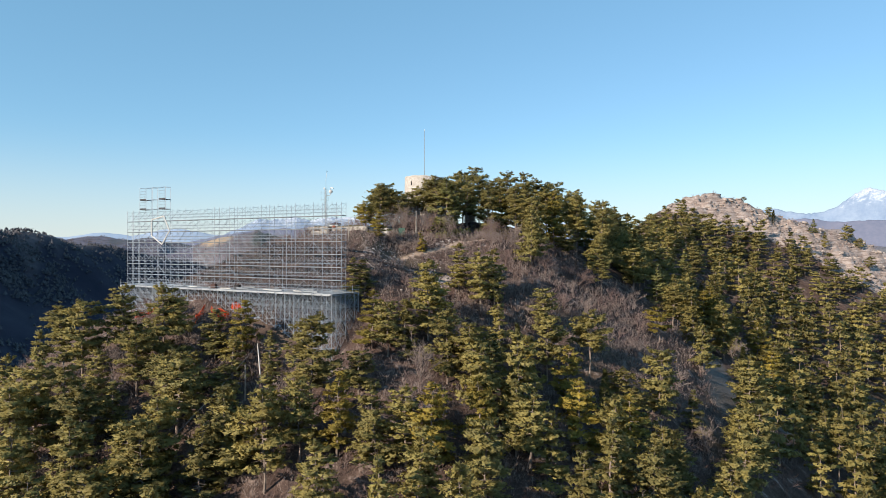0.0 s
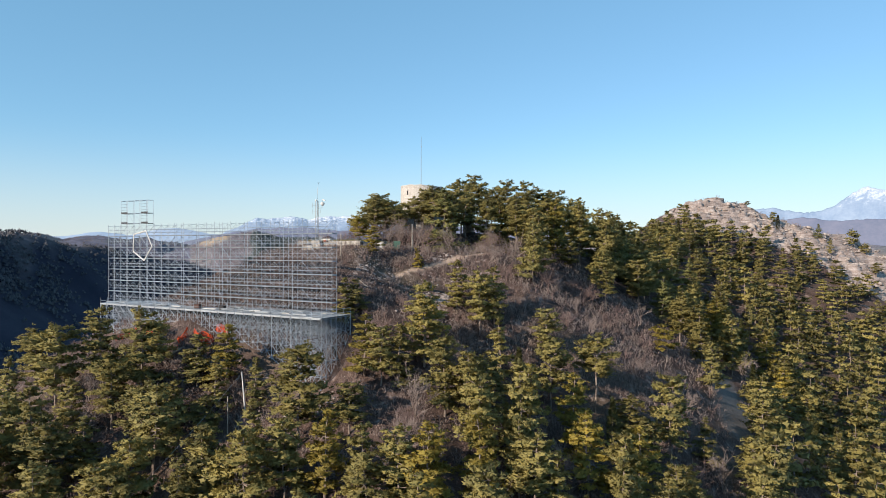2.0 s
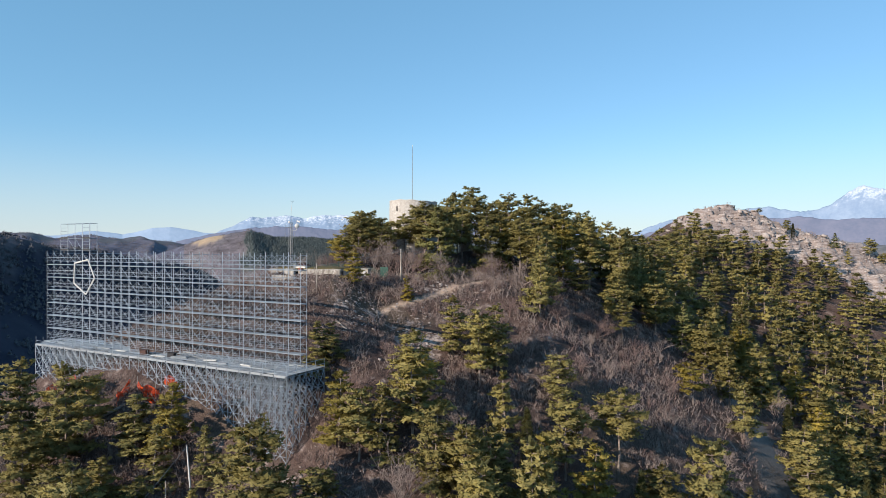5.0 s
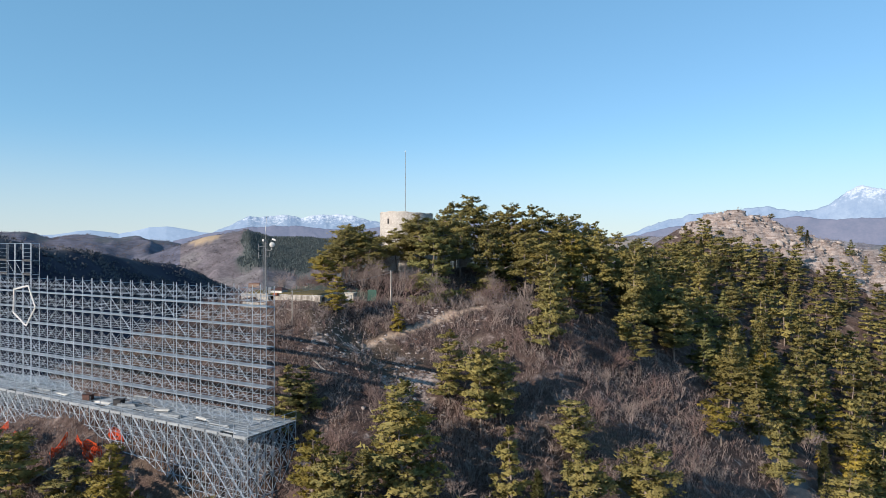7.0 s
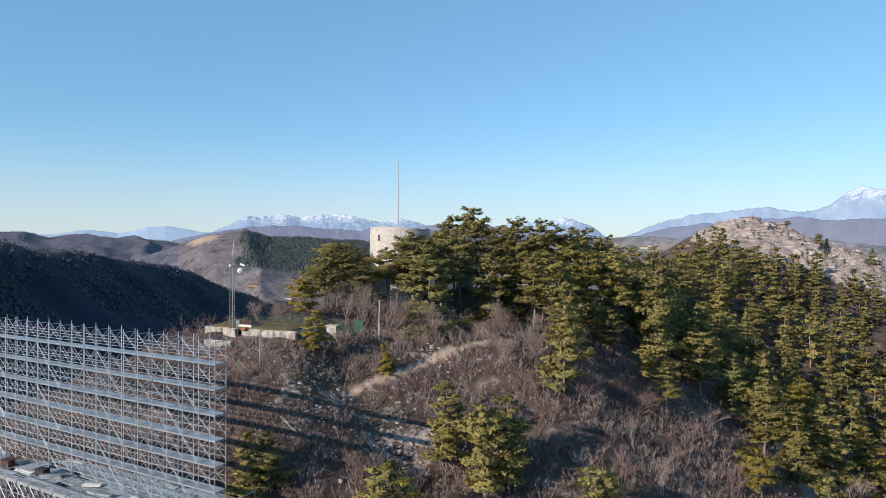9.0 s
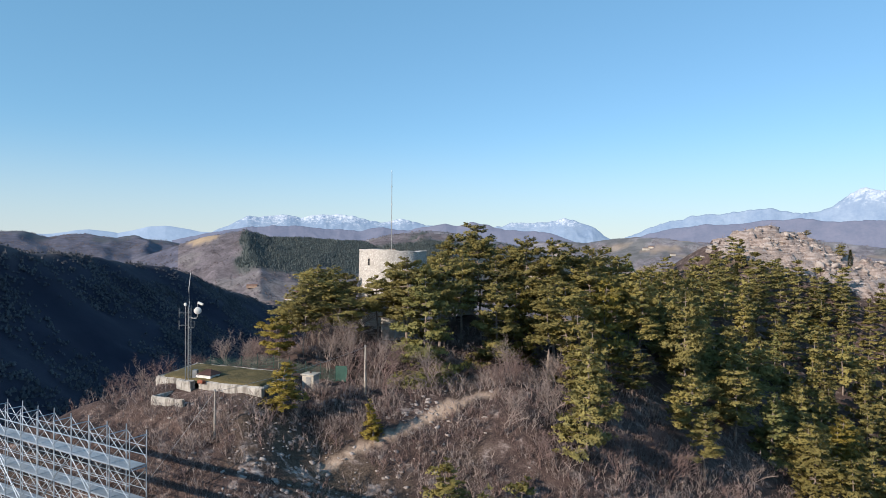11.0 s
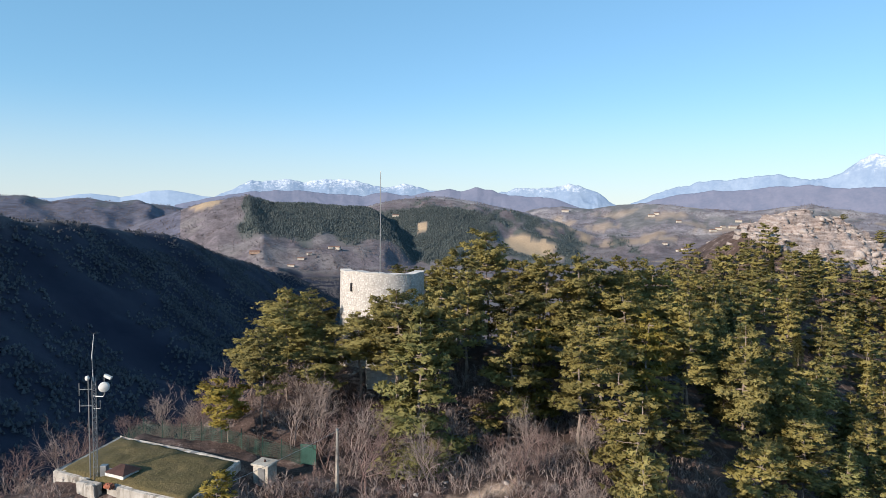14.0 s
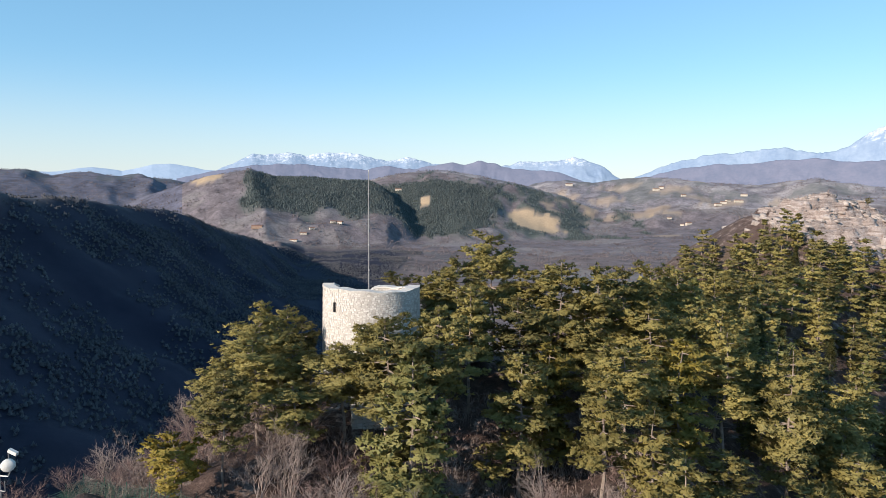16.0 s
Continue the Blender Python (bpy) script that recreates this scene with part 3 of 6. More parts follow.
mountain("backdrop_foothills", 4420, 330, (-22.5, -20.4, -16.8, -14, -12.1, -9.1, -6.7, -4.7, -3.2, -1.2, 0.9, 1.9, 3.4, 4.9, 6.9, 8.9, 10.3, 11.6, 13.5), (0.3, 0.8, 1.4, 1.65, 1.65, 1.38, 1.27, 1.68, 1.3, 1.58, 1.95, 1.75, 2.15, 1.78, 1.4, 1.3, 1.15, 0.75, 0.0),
         FOOT, "bare foothills before the snowy mountains, blue-brown with distance", 143, 5)
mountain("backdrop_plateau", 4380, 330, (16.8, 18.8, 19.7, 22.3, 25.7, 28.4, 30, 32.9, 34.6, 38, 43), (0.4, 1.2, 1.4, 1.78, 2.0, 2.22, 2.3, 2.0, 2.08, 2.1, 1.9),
         FOOT, "long plateau below the snowy range, dull purple with distance", 149, 5)
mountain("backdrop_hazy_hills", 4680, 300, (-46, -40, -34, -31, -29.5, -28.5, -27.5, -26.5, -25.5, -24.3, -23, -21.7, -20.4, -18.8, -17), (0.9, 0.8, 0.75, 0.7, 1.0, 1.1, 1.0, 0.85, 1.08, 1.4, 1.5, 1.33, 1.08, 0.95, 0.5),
         HAZY, "hills on the horizon, pale blue with distance", 157, 2)


# ---- trees ----
def part(name, me, mat, parent, label=""):
    if isinstance(me, bmesh.types.BMesh):
        data = bpy.data.meshes.new(name)
        me.to_mesh(data)
        me.free()
        me = data
    if mat is not None and not me.materials:
        me.materials.append(mat)
    ob = new(name, me)
    ob.parent = parent
    if label:
        ob["label"] = label
    return ob


SOFT = {}      # rounded normals of the crowns, by mesh


class Bag:
    """Gathers vertices and faces for one mesh."""

    def __init__(self):
        self.v, self.f, self.n = [], [], []

    def tube(self, pts, radii, sides=5, cap=False):
        base = len(self.v)
        for i, (p, rad) in enumerate(zip(pts, radii)):
            p = Vector(p)
            d = Vector(pts[min(i + 1, len(pts) - 1)]) - Vector(pts[max(i - 1, 0)])
            q = d.to_track_quat("Z", "Y") if d.length > 1e-6 else Vector((0, 0, 1)).to_track_quat("Z", "Y")
            for k in range(sides):
                a = 2 * math.pi * k / sides
                self.v.append(tuple(p + q @ Vector((rad * math.cos(a), rad * math.sin(a), 0))))
        for i in range(len(pts) - 1):
            for k in range(sides):
                kk = (k + 1) % sides
                a = base + i * sides
                self.f.append((a + k, a + kk, a + sides + kk, a + sides + k))
        if cap:
            self.f.append(tuple(base + k for k in reversed(range(sides))))
            self.f.append(tuple(base + (len(pts) - 1) * sides + k for k in range(sides)))

    def spike(self, p, q, rad):
        """A thin three-sided twig from p to its tip q."""
        p, q = Vector(p), Vector(q)
        rot = (q - p).to_track_quat("Z", "Y")
        b = len(self.v)
        for k in range(3):
            self.v.append(tuple(p + rot @ Vector((rad * math.cos(2.094 * k), rad * math.sin(2.094 * k), 0))))
        self.v.append(tuple(q))
        self.f += [(b, b + 1, b + 3), (b + 1, b + 2, b + 3), (b + 2, b, b + 3)]

    def blade(self, p, q, w, rnd):
        """A single fine twig."""
        side = (q - p).cross(Vector((rnd.gauss(0, 1), rnd.gauss(0, 1), rnd.gauss(0, 1)))).normalized() * w
        b = len(self.v)
        self.v += [tuple(p - side), tuple(p + side), tuple(q)]
        self.f.append((b, b + 1, b + 2))

    def box(self, m, sx, sy, sz):
        b = len(self.v)
        for z in (-0.5, 0.5):
            for x, y in ((-0.5, -0.5), (0.5, -0.5), (0.5, 0.5), (-0.5, 0.5)):
                self.v.append(tuple(m @ Vector((x * sx, y * sy, z * sz))))
        for f in ((3, 2, 1, 0), (4, 5, 6, 7), (0, 1, 5, 4), (1, 2, 6, 5), (2, 3, 7, 6), (3, 0, 4, 7)):
            self.f.append(tuple(b + i for i in f))

    def mesh(self, name, mat=None, smooth_faces=False):
        me = mesh_from(name, self.v, self.f, [mat] if mat else [], smooth_faces or bool(self.n))
        if self.n:
            me.normals_split_custom_set_from_vertices(self.n)
            SOFT[me.name] = np.array(self.n)
        return me


def tuft(bag, rnd, c, out, size, blades, thin=0.13):
    """A spray of needles round the end of a twig; it is shaded with its bough, as one soft pad."""
    pad = out + Vector((rnd.gauss(0, 0.12), rnd.gauss(0, 0.12), 0.42 + rnd.gauss(0, 0.14)))
    for _ in range(blades):
        d = Vector((rnd.gauss(0, 1), rnd.gauss(0, 1), rnd.gauss(0.15, 0.35)))
        d = (d.normalized() * 0.9 + out * 0.5).normalized()
        side = d.cross(pad + Vector((rnd.gauss(0, 0.8), rnd.gauss(0, 0.8), rnd.gauss(0, 0.8)))).normalized()
        ln = size * rnd.uniform(0.6, 1.3)
        p = c + d * (ln * -0.3) + Vector((rnd.gauss(0, 0.3), rnd.gauss(0, 0.3), rnd.gauss(0, 0.12))) * size
        w = ln * thin * rnd.uniform(0.7, 1.3)
        if side.cross(d).dot(pad) < 0:
            side = -side
        b = len(bag.v)
        bag.v += [tuple(p + side * w), tuple(p + d * ln), tuple(p - side * w)]
        n = (pad + d * 0.15).normalized()
        bag.n += [tuple(n)] * 3
        bag.f.append((b, b + 1, b + 2))


def pine_profile(kind, t):
    """How far the boughs reach at the share t of the crown's height."""
    if kind == "cone":
        return 0.08 + 0.92 * (1 - t) ** 0.8
    if kind == "round":
        return 0.40 + 0.60 * math.sin(math.pi * min(1, 0.22 + 0.62 * t))
    if kind == "flat":
        return 0.45 + 0.50 * math.sin(math.pi * min(1, t * 0.75 + 0.18)) - 0.30 * max(0, t - 0.65) / 0.35
    return 0.3 + 0.7 * (1 - t) ** 0.55


def make_pine(seed, height, reach, bare, kind, whorls, size, blades, mat, dead=4, density=1.0, thin=0.13):
    """A pine: bent trunk with whorls of boughs; each bough carries a flat plate of needle sprays."""
    rnd = random.Random(seed)
    wood, crown = Bag(), Bag()
    lean = Vector((rnd.uniform(-0.5, 0.5), rnd.uniform(-0.5, 0.5), 0))
    axis = lambda z: lean * (z / height) ** 2 + Vector((0.12 * math.sin(z * 0.8 + seed), 0.12 * math.cos(z * 0.7 + seed), z))
    n = 7
    wood.tube([axis(height * i / n) if i else Vector((0, 0, -0.8)) for i in range(n + 1)], [0.014 * height * (1 - 0.93 * i / n) + 0.012 for i in range(n + 1)], 6)
    for _ in range(dead):
        z, a = rnd.uniform(0.2, bare + 0.05) * height, rnd.uniform(0, 6.28)
        d = Vector((math.cos(a), math.sin(a), rnd.uniform(-0.1, 0.35)))
        wood.spike(axis(z), axis(z) + d * reach * rnd.uniform(0.3, 0.6), 0.045)
    for w in range(whorls):
        t = (w + rnd.uniform(-0.25, 0.25)) / max(1, whorls - 1)
        t = min(1, max(0, t))
        z = height * (bare + (0.97 - bare) * t)
        count = rnd.choice((4, 5, 5, 6)) if t < 0.85 else 3
        a0 = rnd.uniform(0, 6.28)
        for k in range(count):
            if rnd.random() < 0.14:
                continue
            a = a0 + 6.283 * k / count + rnd.uniform(-0.35, 0.35)
            ln = reach * pine_profile(kind, t) * rnd.uniform(0.5, 1.25)
            z = height * (bare + (0.97 - bare) * t) + rnd.gauss(0, 0.035) * height * (1 - t)
            rise = rnd.gauss(0, 0.11) * ln + (0.04 + 0.26 * t * t) * ln if kind != "cone" else (-0.12 + 0.4 * t) * ln
            root = axis(z)
            h = Vector((math.cos(a), math.sin(a), 0))
            side = Vector((-h.y, h.x, 0))
            tip = root + h * ln + Vector((0, 0, rise))
            mid = root.lerp(tip, 0.5) + Vector((0, 0, -0.06 * ln))
            wood.tube([root, mid, tip], [0.02 + 0.02 * ln, 0.012 + 0.01 * ln, 0.008], 3)
            tufts = max(3, int(ln * ln * 5.0 * density / (size * size * 5.2)) + 3)
            for _ in range(tufts):
                s = rnd.uniform(0.2, 1.0) ** 0.8
                lat = rnd.gauss(0, 0.225) * ln * (0.4 + 0.8 * s)
                c = root.lerp(mid, s * 2) if s < 0.5 else mid.lerp(tip, s * 2 - 1)
                c = c + side * lat + Vector((0, 0, rnd.gauss(0.05, 0.10) * (0.6 + 0.35 * ln) - 0.12 * abs(lat)))
                out = (h * 0.7 + side * (0.9 * lat / max(0.4, ln * 0.3)) + Vector((0, 0, 0.35))).normalized()
                tuft(crown, rnd, c, out, size, blades, thin)
    top = axis(height * 0.98)
    for _ in range(10):
        tuft(crown, rnd, top + Vector((rnd.gauss(0, 0.2), rnd.gauss(0, 0.2), rnd.gauss(-0.25, 0.3))), Vector((0, 0, 1)), size, blades, thin)
    tree = new("pine_tree")
    part("trunk", wood.mesh("pine_trunk", BARK), None, tree)
    part("crown", crown.mesh("pine_crown", mat), None, tree)
    tree["height"] = height
    return tree


def make_cypress(seed, height, reach, size, blades):
    rnd = random.Random(seed)
    wood, crown = Bag(), Bag()
    wood.tube([(0, 0, -0.6), (0, 0, height * 0.5), (0, 0, height * 0.9)], [0.14, 0.09, 0.03], 6)
    for _ in range(int(height * 70)):
        t = rnd.random() ** 0.85
        rad = reach * (0.35 + 0.65 * math.sin(math.pi * min(1, 0.25 + t * 0.75)) ** 0.8) * (1 - t ** 4) * rnd.uniform(0.75, 1.05)
        a = rnd.uniform(0, 6.283)
        c = Vector((rad * math.cos(a), rad * math.sin(a), 0.4 + (height - 0.5) * t))
        tuft(crown, rnd, c, Vector((0.25 * math.cos(a), 0.25 * math.sin(a), 1)), size, blades)
    tree = new("cypress_tree")
    part("trunk", wood.mesh("cypress_trunk", BARK), None, tree)
    part("crown", crown.mesh("cypress_crown", CYPRESS), None, tree)
    tree["height"] = height
    return tree


def grow(bag, rnd, p, d, ln, rad, depth, forks):
    q = p + d * ln
    bend = p.lerp(q, 0.5) + Vector((rnd.gauss(0, 0.06), rnd.gauss(0, 0.06), 0)) * ln
    if depth == 0:
        bag.spike(p, q, rad)
        for _ in range(3):
            s = p.lerp(q, rnd.uniform(0.1, 0.8))
            bag.blade(s, s + (d + Vector((rnd.gauss(0, 0.7), rnd.gauss(0, 0.7), rnd.gauss(0.1, 0.4)))).normalized() * ln * rnd.uniform(0.4, 0.8), rad * 0.9, rnd)
        return
    bag.tube([p, bend, q], [rad, rad * 0.8, rad * 0.55], 4 if rad > 0.03 else 3)
    for i in range(forks):
        s = rnd.uniform(0.45, 1.0)
        start = p.lerp(bend, s * 2) if s < 0.5 else bend.lerp(q, s * 2 - 1)
        dd = (d + Vector((rnd.gauss(0, 0.55), rnd.gauss(0, 0.55), rnd.gauss(0.12, 0.35)))).normalized()
        grow(bag, rnd, start, dd, ln * rnd.uniform(0.5, 0.8), rad * 0.62, depth - 1, forks)


def make_bare(seed, height, mat, stems=3, forks=4, depth=3, name="bare_tree"):
    rnd = random.Random(seed)
    wood = Bag()
    for _ in range(stems):
        a = rnd.uniform(0, 6.28)
        grow(wood, rnd, Vector((rnd.uniform(-0.2, 0.2), rnd.uniform(-0.2, 0.2), -0.5)), Vector((0.35 * math.cos(a), 0.35 * math.sin(a), 1)).normalized(),
             height * 0.50, 0.006 * height + 0.012, depth, forks)
    tree = new(name)
    part("branchwork", wood.mesh("bare_branches", mat), None, tree)
    tree["height"] = height
    return tree


NEAR = [
    make_pine(1, 13.5, 3.5, 0.50, "flat", 10, 0.33, 8, PINE, 7, 0.80, 0.21),
    make_pine(2, 13.0, 3.3, 0.46, "round", 11, 0.33, 8, PINE, 7, 0.80, 0.21),
    make_pine(3, 14.0, 3.0, 0.42, "tall", 12, 0.33, 8, PINE, 9, 0.82, 0.21),
    make_pine(4, 12.0, 3.3, 0.24, "tall", 12, 0.33, 8, PINE, 5, 0.80, 0.21),
    make_pine(5, 12.5, 3.1, 0.40, "round", 11, 0.33, 8, PINE, 8, 0.82, 0.21),
]
MID = [
    make_pine(11, 11.0, 3.2, 0.20, "tall", 12, 0.45, 6, PINE, 4, 0.84, 0.25),
    make_pine(12, 11.5, 3.0, 0.28, "round", 11, 0.45, 6, PINE, 5, 0.84, 0.25),
    make_pine(13, 10.5, 2.7, 0.08, "cone", 14, 0.45, 6, PINE, 2, 0.80, 0.25),
    make_pine(14, 11.5, 3.3, 0.28, "flat", 11, 0.45, 6, PINE, 5, 0.82, 0.25),
    make_pine(15, 12.0, 2.9, 0.16, "tall", 13, 0.45, 6, PINE, 4, 0.84, 0.25),
]
GOLD = [
    make_pine(21, 10.5, 2.8, 0.15, "tall", 10, 0.42, 6, PINE_YELLOW, 3, 0.95, 0.23),
    make_pine(22, 7.0, 2.7, 0.35, "flat", 5, 0.40, 7, PINE_YELLOW, 2, 1.0, 0.22),
    make_pine(23, 4.0, 1.1, 0.06, "cone", 9, 0.28, 8, PINE_YELLOW, 0, 1.2, 0.2),
]
CEDARS = [make_pine(31, 12.0, 4.2, 0.05, "cone", 14, 0.38, 7, CEDAR, 0, 0.95, 0.23), make_pine(32, 11.0, 3.0, 0.06, "cone", 14, 0.48, 6, CEDAR, 0, 0.9, 0.255)]
FAR_PINES = [make_pine(61 + i, h, r, bare, k, n, 0.80, 4, PINE, 2, 0.75, 0.33) for i, (h, r, bare, k, n) in enumerate(
    [(11, 3.0, 0.12, "tall", 8), (11, 2.8, 0.18, "round", 7), (10.5, 2.6, 0.06, "cone", 10), (11.5, 3.1, 0.18, "flat", 7)])]
CYP = [make_cypress(41, 9.0, 0.8, 0.5, 3)]
BARE = [make_bare(51, 5.5, TWIG, 3, 4, 3), make_bare(52, 6.0, TWIG_PALE, 3, 4, 3), make_bare(53, 4.0, TWIG, 4, 4, 3)]
PROTO = {"near": NEAR, "mid": MID, "gold": GOLD, "cedar": CEDARS, "cypress": CYP, "bare": BARE}
LABELS = {
    "near": ("tall black pine with layered dark green boughs and bare lower trunk", "pine tree", "pines on the summit"),
    "mid": ("olive-green pine on the steep wooded slope", "pine tree", "pines on the slope"),
    "gold": ("sunlit pine with yellowing needles on the slope", "pine tree", "yellowing pines"),
    "cedar": ("broad grey-green cedar with drooping tiers of boughs", "cedar tree", "cedars"),
    "cypress": ("slim dark green columnar cypress", "cypress tree", "cypresses"),
    "bare": ("leafless brown winter tree among scrub", "bare tree", "bare trees"),
}
planted = []
used_proto = set()


def plant(kind, which, x, y, height=None, wide=None, turn=None, sink=0.0):
    """Sets a tree of a kind on the ground at x, y."""
    src = PROTO[kind][which % len(PROTO[kind])]
    rnd = random.Random(int(x * 131 + y * 977))
    k = (height or src["height"] * rnd.uniform(0.8, 1.12)) / src["height"]
    m = pose(x, y, gz(x, y) - sink, 0, 0, rnd.uniform(0, 360) if turn is None else turn)
    key = (kind, which % len(PROTO[kind]))
    if key in used_proto:
        ob = copy_thing(src, m)
    else:
        ob = src
        ob.matrix_basis = m
        used_proto.add(key)
    wide = (wide or k ** 0.6) * rnd.uniform(0.92, 1.12)
    ob.scale = (wide, wide, k)
    label, cat, group = LABELS[kind]
    tagged(ob, label, cat, group)
    planted.append((x, y))
    return ob


def make_scrub(seed, height, spread, mat, count):
    """A low bush: a fan of thin stems with twigs off them."""
    rnd = random.Random(seed)
    b = Bag()
    for _ in range(count):
        a, out = rnd.uniform(0, 6.28), rnd.random() ** 0.6 * spread
        root = Vector((0.35 * out * math.cos(a), 0.35 * out * math.sin(a), -0.1))
        tip = Vector((out * math.cos(a + rnd.gauss(0, 0.3)), out * math.sin(a), height * rnd.uniform(0.55, 1.05) * (1 - 0.35 * out / spread)))
        b.spike(root, tip, 0.012)
        for _ in range(10):
            p = root.lerp(tip, rnd.uniform(0.15, 0.9))
            b.blade(p, p + Vector((rnd.gauss(0, 0.26), rnd.gauss(0, 0.26), rnd.uniform(0.25, 0.75))) * height * 0.42, 0.019, rnd)
    ob = new("scrub", b.mesh("scrub", mat))
    return ob


def arrays(ob):
    """The vertices, loops and faces of a thing and its parts, as arrays."""
    out = []
    for o in (ob, *ob.children_recursive):
        if o.type != "MESH":
            continue
        me = o.data
        co, li, lt = np.empty(len(me.vertices) * 3), np.empty(len(me.loops), int), np.empty(len(me.polygons), int)
        me.vertices.foreach_get("co", co)
        me.loops.foreach_get("vertex_index", li)
        me.polygons.foreach_get("loop_total", lt)
        nor = SOFT.get(me.name)
        if nor is None:
            nor = np.empty(len(me.vertices) * 3)
            me.vertices.foreach_get("normal", nor)
            nor = nor.reshape(-1, 3)
        out.append((co.reshape(-1, 3), li, lt, me.materials[0], nor))
    return out


def merged(name, protos, places, label, category, soft=False):
    """Many plants in one mesh. places: which, x, y, z, turn, width, height."""
    packs = [arrays(p) for p in protos]
    mats = []
    for pk in packs:
        for q in pk:
            if q[3] not in mats:
                mats.append(q[3])
    V, L, T, M, N, tone, base = [], [], [], [], [], [], 0
    rng = np.random.RandomState(len(places))
    for which, x, y, z, turn, wide, tall in places:
        c, s_, own = math.cos(turn), math.sin(turn), rng.rand()
        for co, li, lt, mat, nor in packs[which % len(packs)]:
            v = np.stack([(co[:, 0] * c - co[:, 1] * s_) * wide + x, (co[:, 0] * s_ + co[:, 1] * c) * wide + y, co[:, 2] * tall + z], 1)
            V.append(v)
            N.append(np.stack([nor[:, 0] * c - nor[:, 1] * s_, nor[:, 0] * s_ + nor[:, 1] * c, nor[:, 2]], 1))
            L.append(li + base)
            T.append(lt)
            M.append(np.full(len(lt), mats.index(mat)))
            tone.append(np.full(len(v), own))
            base += len(v)
    V, L, T, M, N, tone = (np.concatenate(q) for q in (V, L, T, M, N, tone))
    me = bpy.data.meshes.new(name)
    me.vertices.add(len(V))
    me.vertices.foreach_set("co", V.ravel())
    me.loops.add(len(L))
    me.loops.foreach_set("vertex_index", L)
    me.polygons.add(len(T))
    me.polygons.foreach_set("loop_start", np.concatenate([[0], np.cumsum(T)[:-1]]))
    for m in mats:
        me.materials.append(m)
    me.polygons.foreach_set("material_index", M)
    me.update(calc_edges=True)
    if soft:
        me.polygons.foreach_set("use_smooth", np.ones(len(T), bool))
        me.normals_split_custom_set_from_vertices(N)
    at = me.attributes.new("tone", "FLOAT", "POINT")
    at.data.foreach_set("value", tone.astype(np.float32))
    return tagged(new(name, me), label, category, kind="stuff")


def discard(things):
    for ob in things:
        for o in (*ob.children_recursive, ob):
            bpy.data.objects.remove(o)


# ---- scaffold stage ----
SC_X, SC_Y, SC_TURN = -15.9, 90.6, 150.5     # front right corner of the deck; the way the front runs
BAY, LIFT, DECK, DEPTH = 1.8, 1.93, -6.4, 6.6
BAYS = 28
SC = pose(SC_X, SC_Y, 0, 0, 0, SC_TURN)
WALL_IN = 3.0


def sc(u, v, z):
    """u along the front from its right end, v back from the front edge."""
    return SC @ Vector((u, -v, z))


_tubes = {}


def tube_mesh(length, rad):
    key = (round(length, 2), rad)
    if key not in _tubes:
        b = Bag()
        b.tube([(0, 0, 0), (0, 0, key[0])], [rad, rad], 6, True)
        _tubes[key] = b.mesh("tube", STEEL, False)
    return _tubes[key]


def tube_between(name, p, q, rad, parent):
    d = q - p
    ob = part(name, tube_mesh(d.length, rad), None, parent)
    ob.matrix_basis = Matrix.Translation(p) @ d.to_track_quat("Z", "Y").to_matrix().to_4x4()
    return ob


_plank = {}


def plank_mesh(wide=0.50, mat=None):
    """A ribbed steel plank with turned-down edges."""
    mat = mat or PLANK
    key = (wide, mat.name)
    if key not in _plank:
        b = Bag()
        b.box(Matrix.Translation((0, 0, 0)), 1.76, wide, 0.05)
        for s in (-1, 1):
            b.box(Matrix.Translation((0, s * (wide / 2 - 0.015), -0.05)), 1.76, 0.03, 0.06)
        _plank[key] = b.mesh("plank", mat)
    return _plank[key]


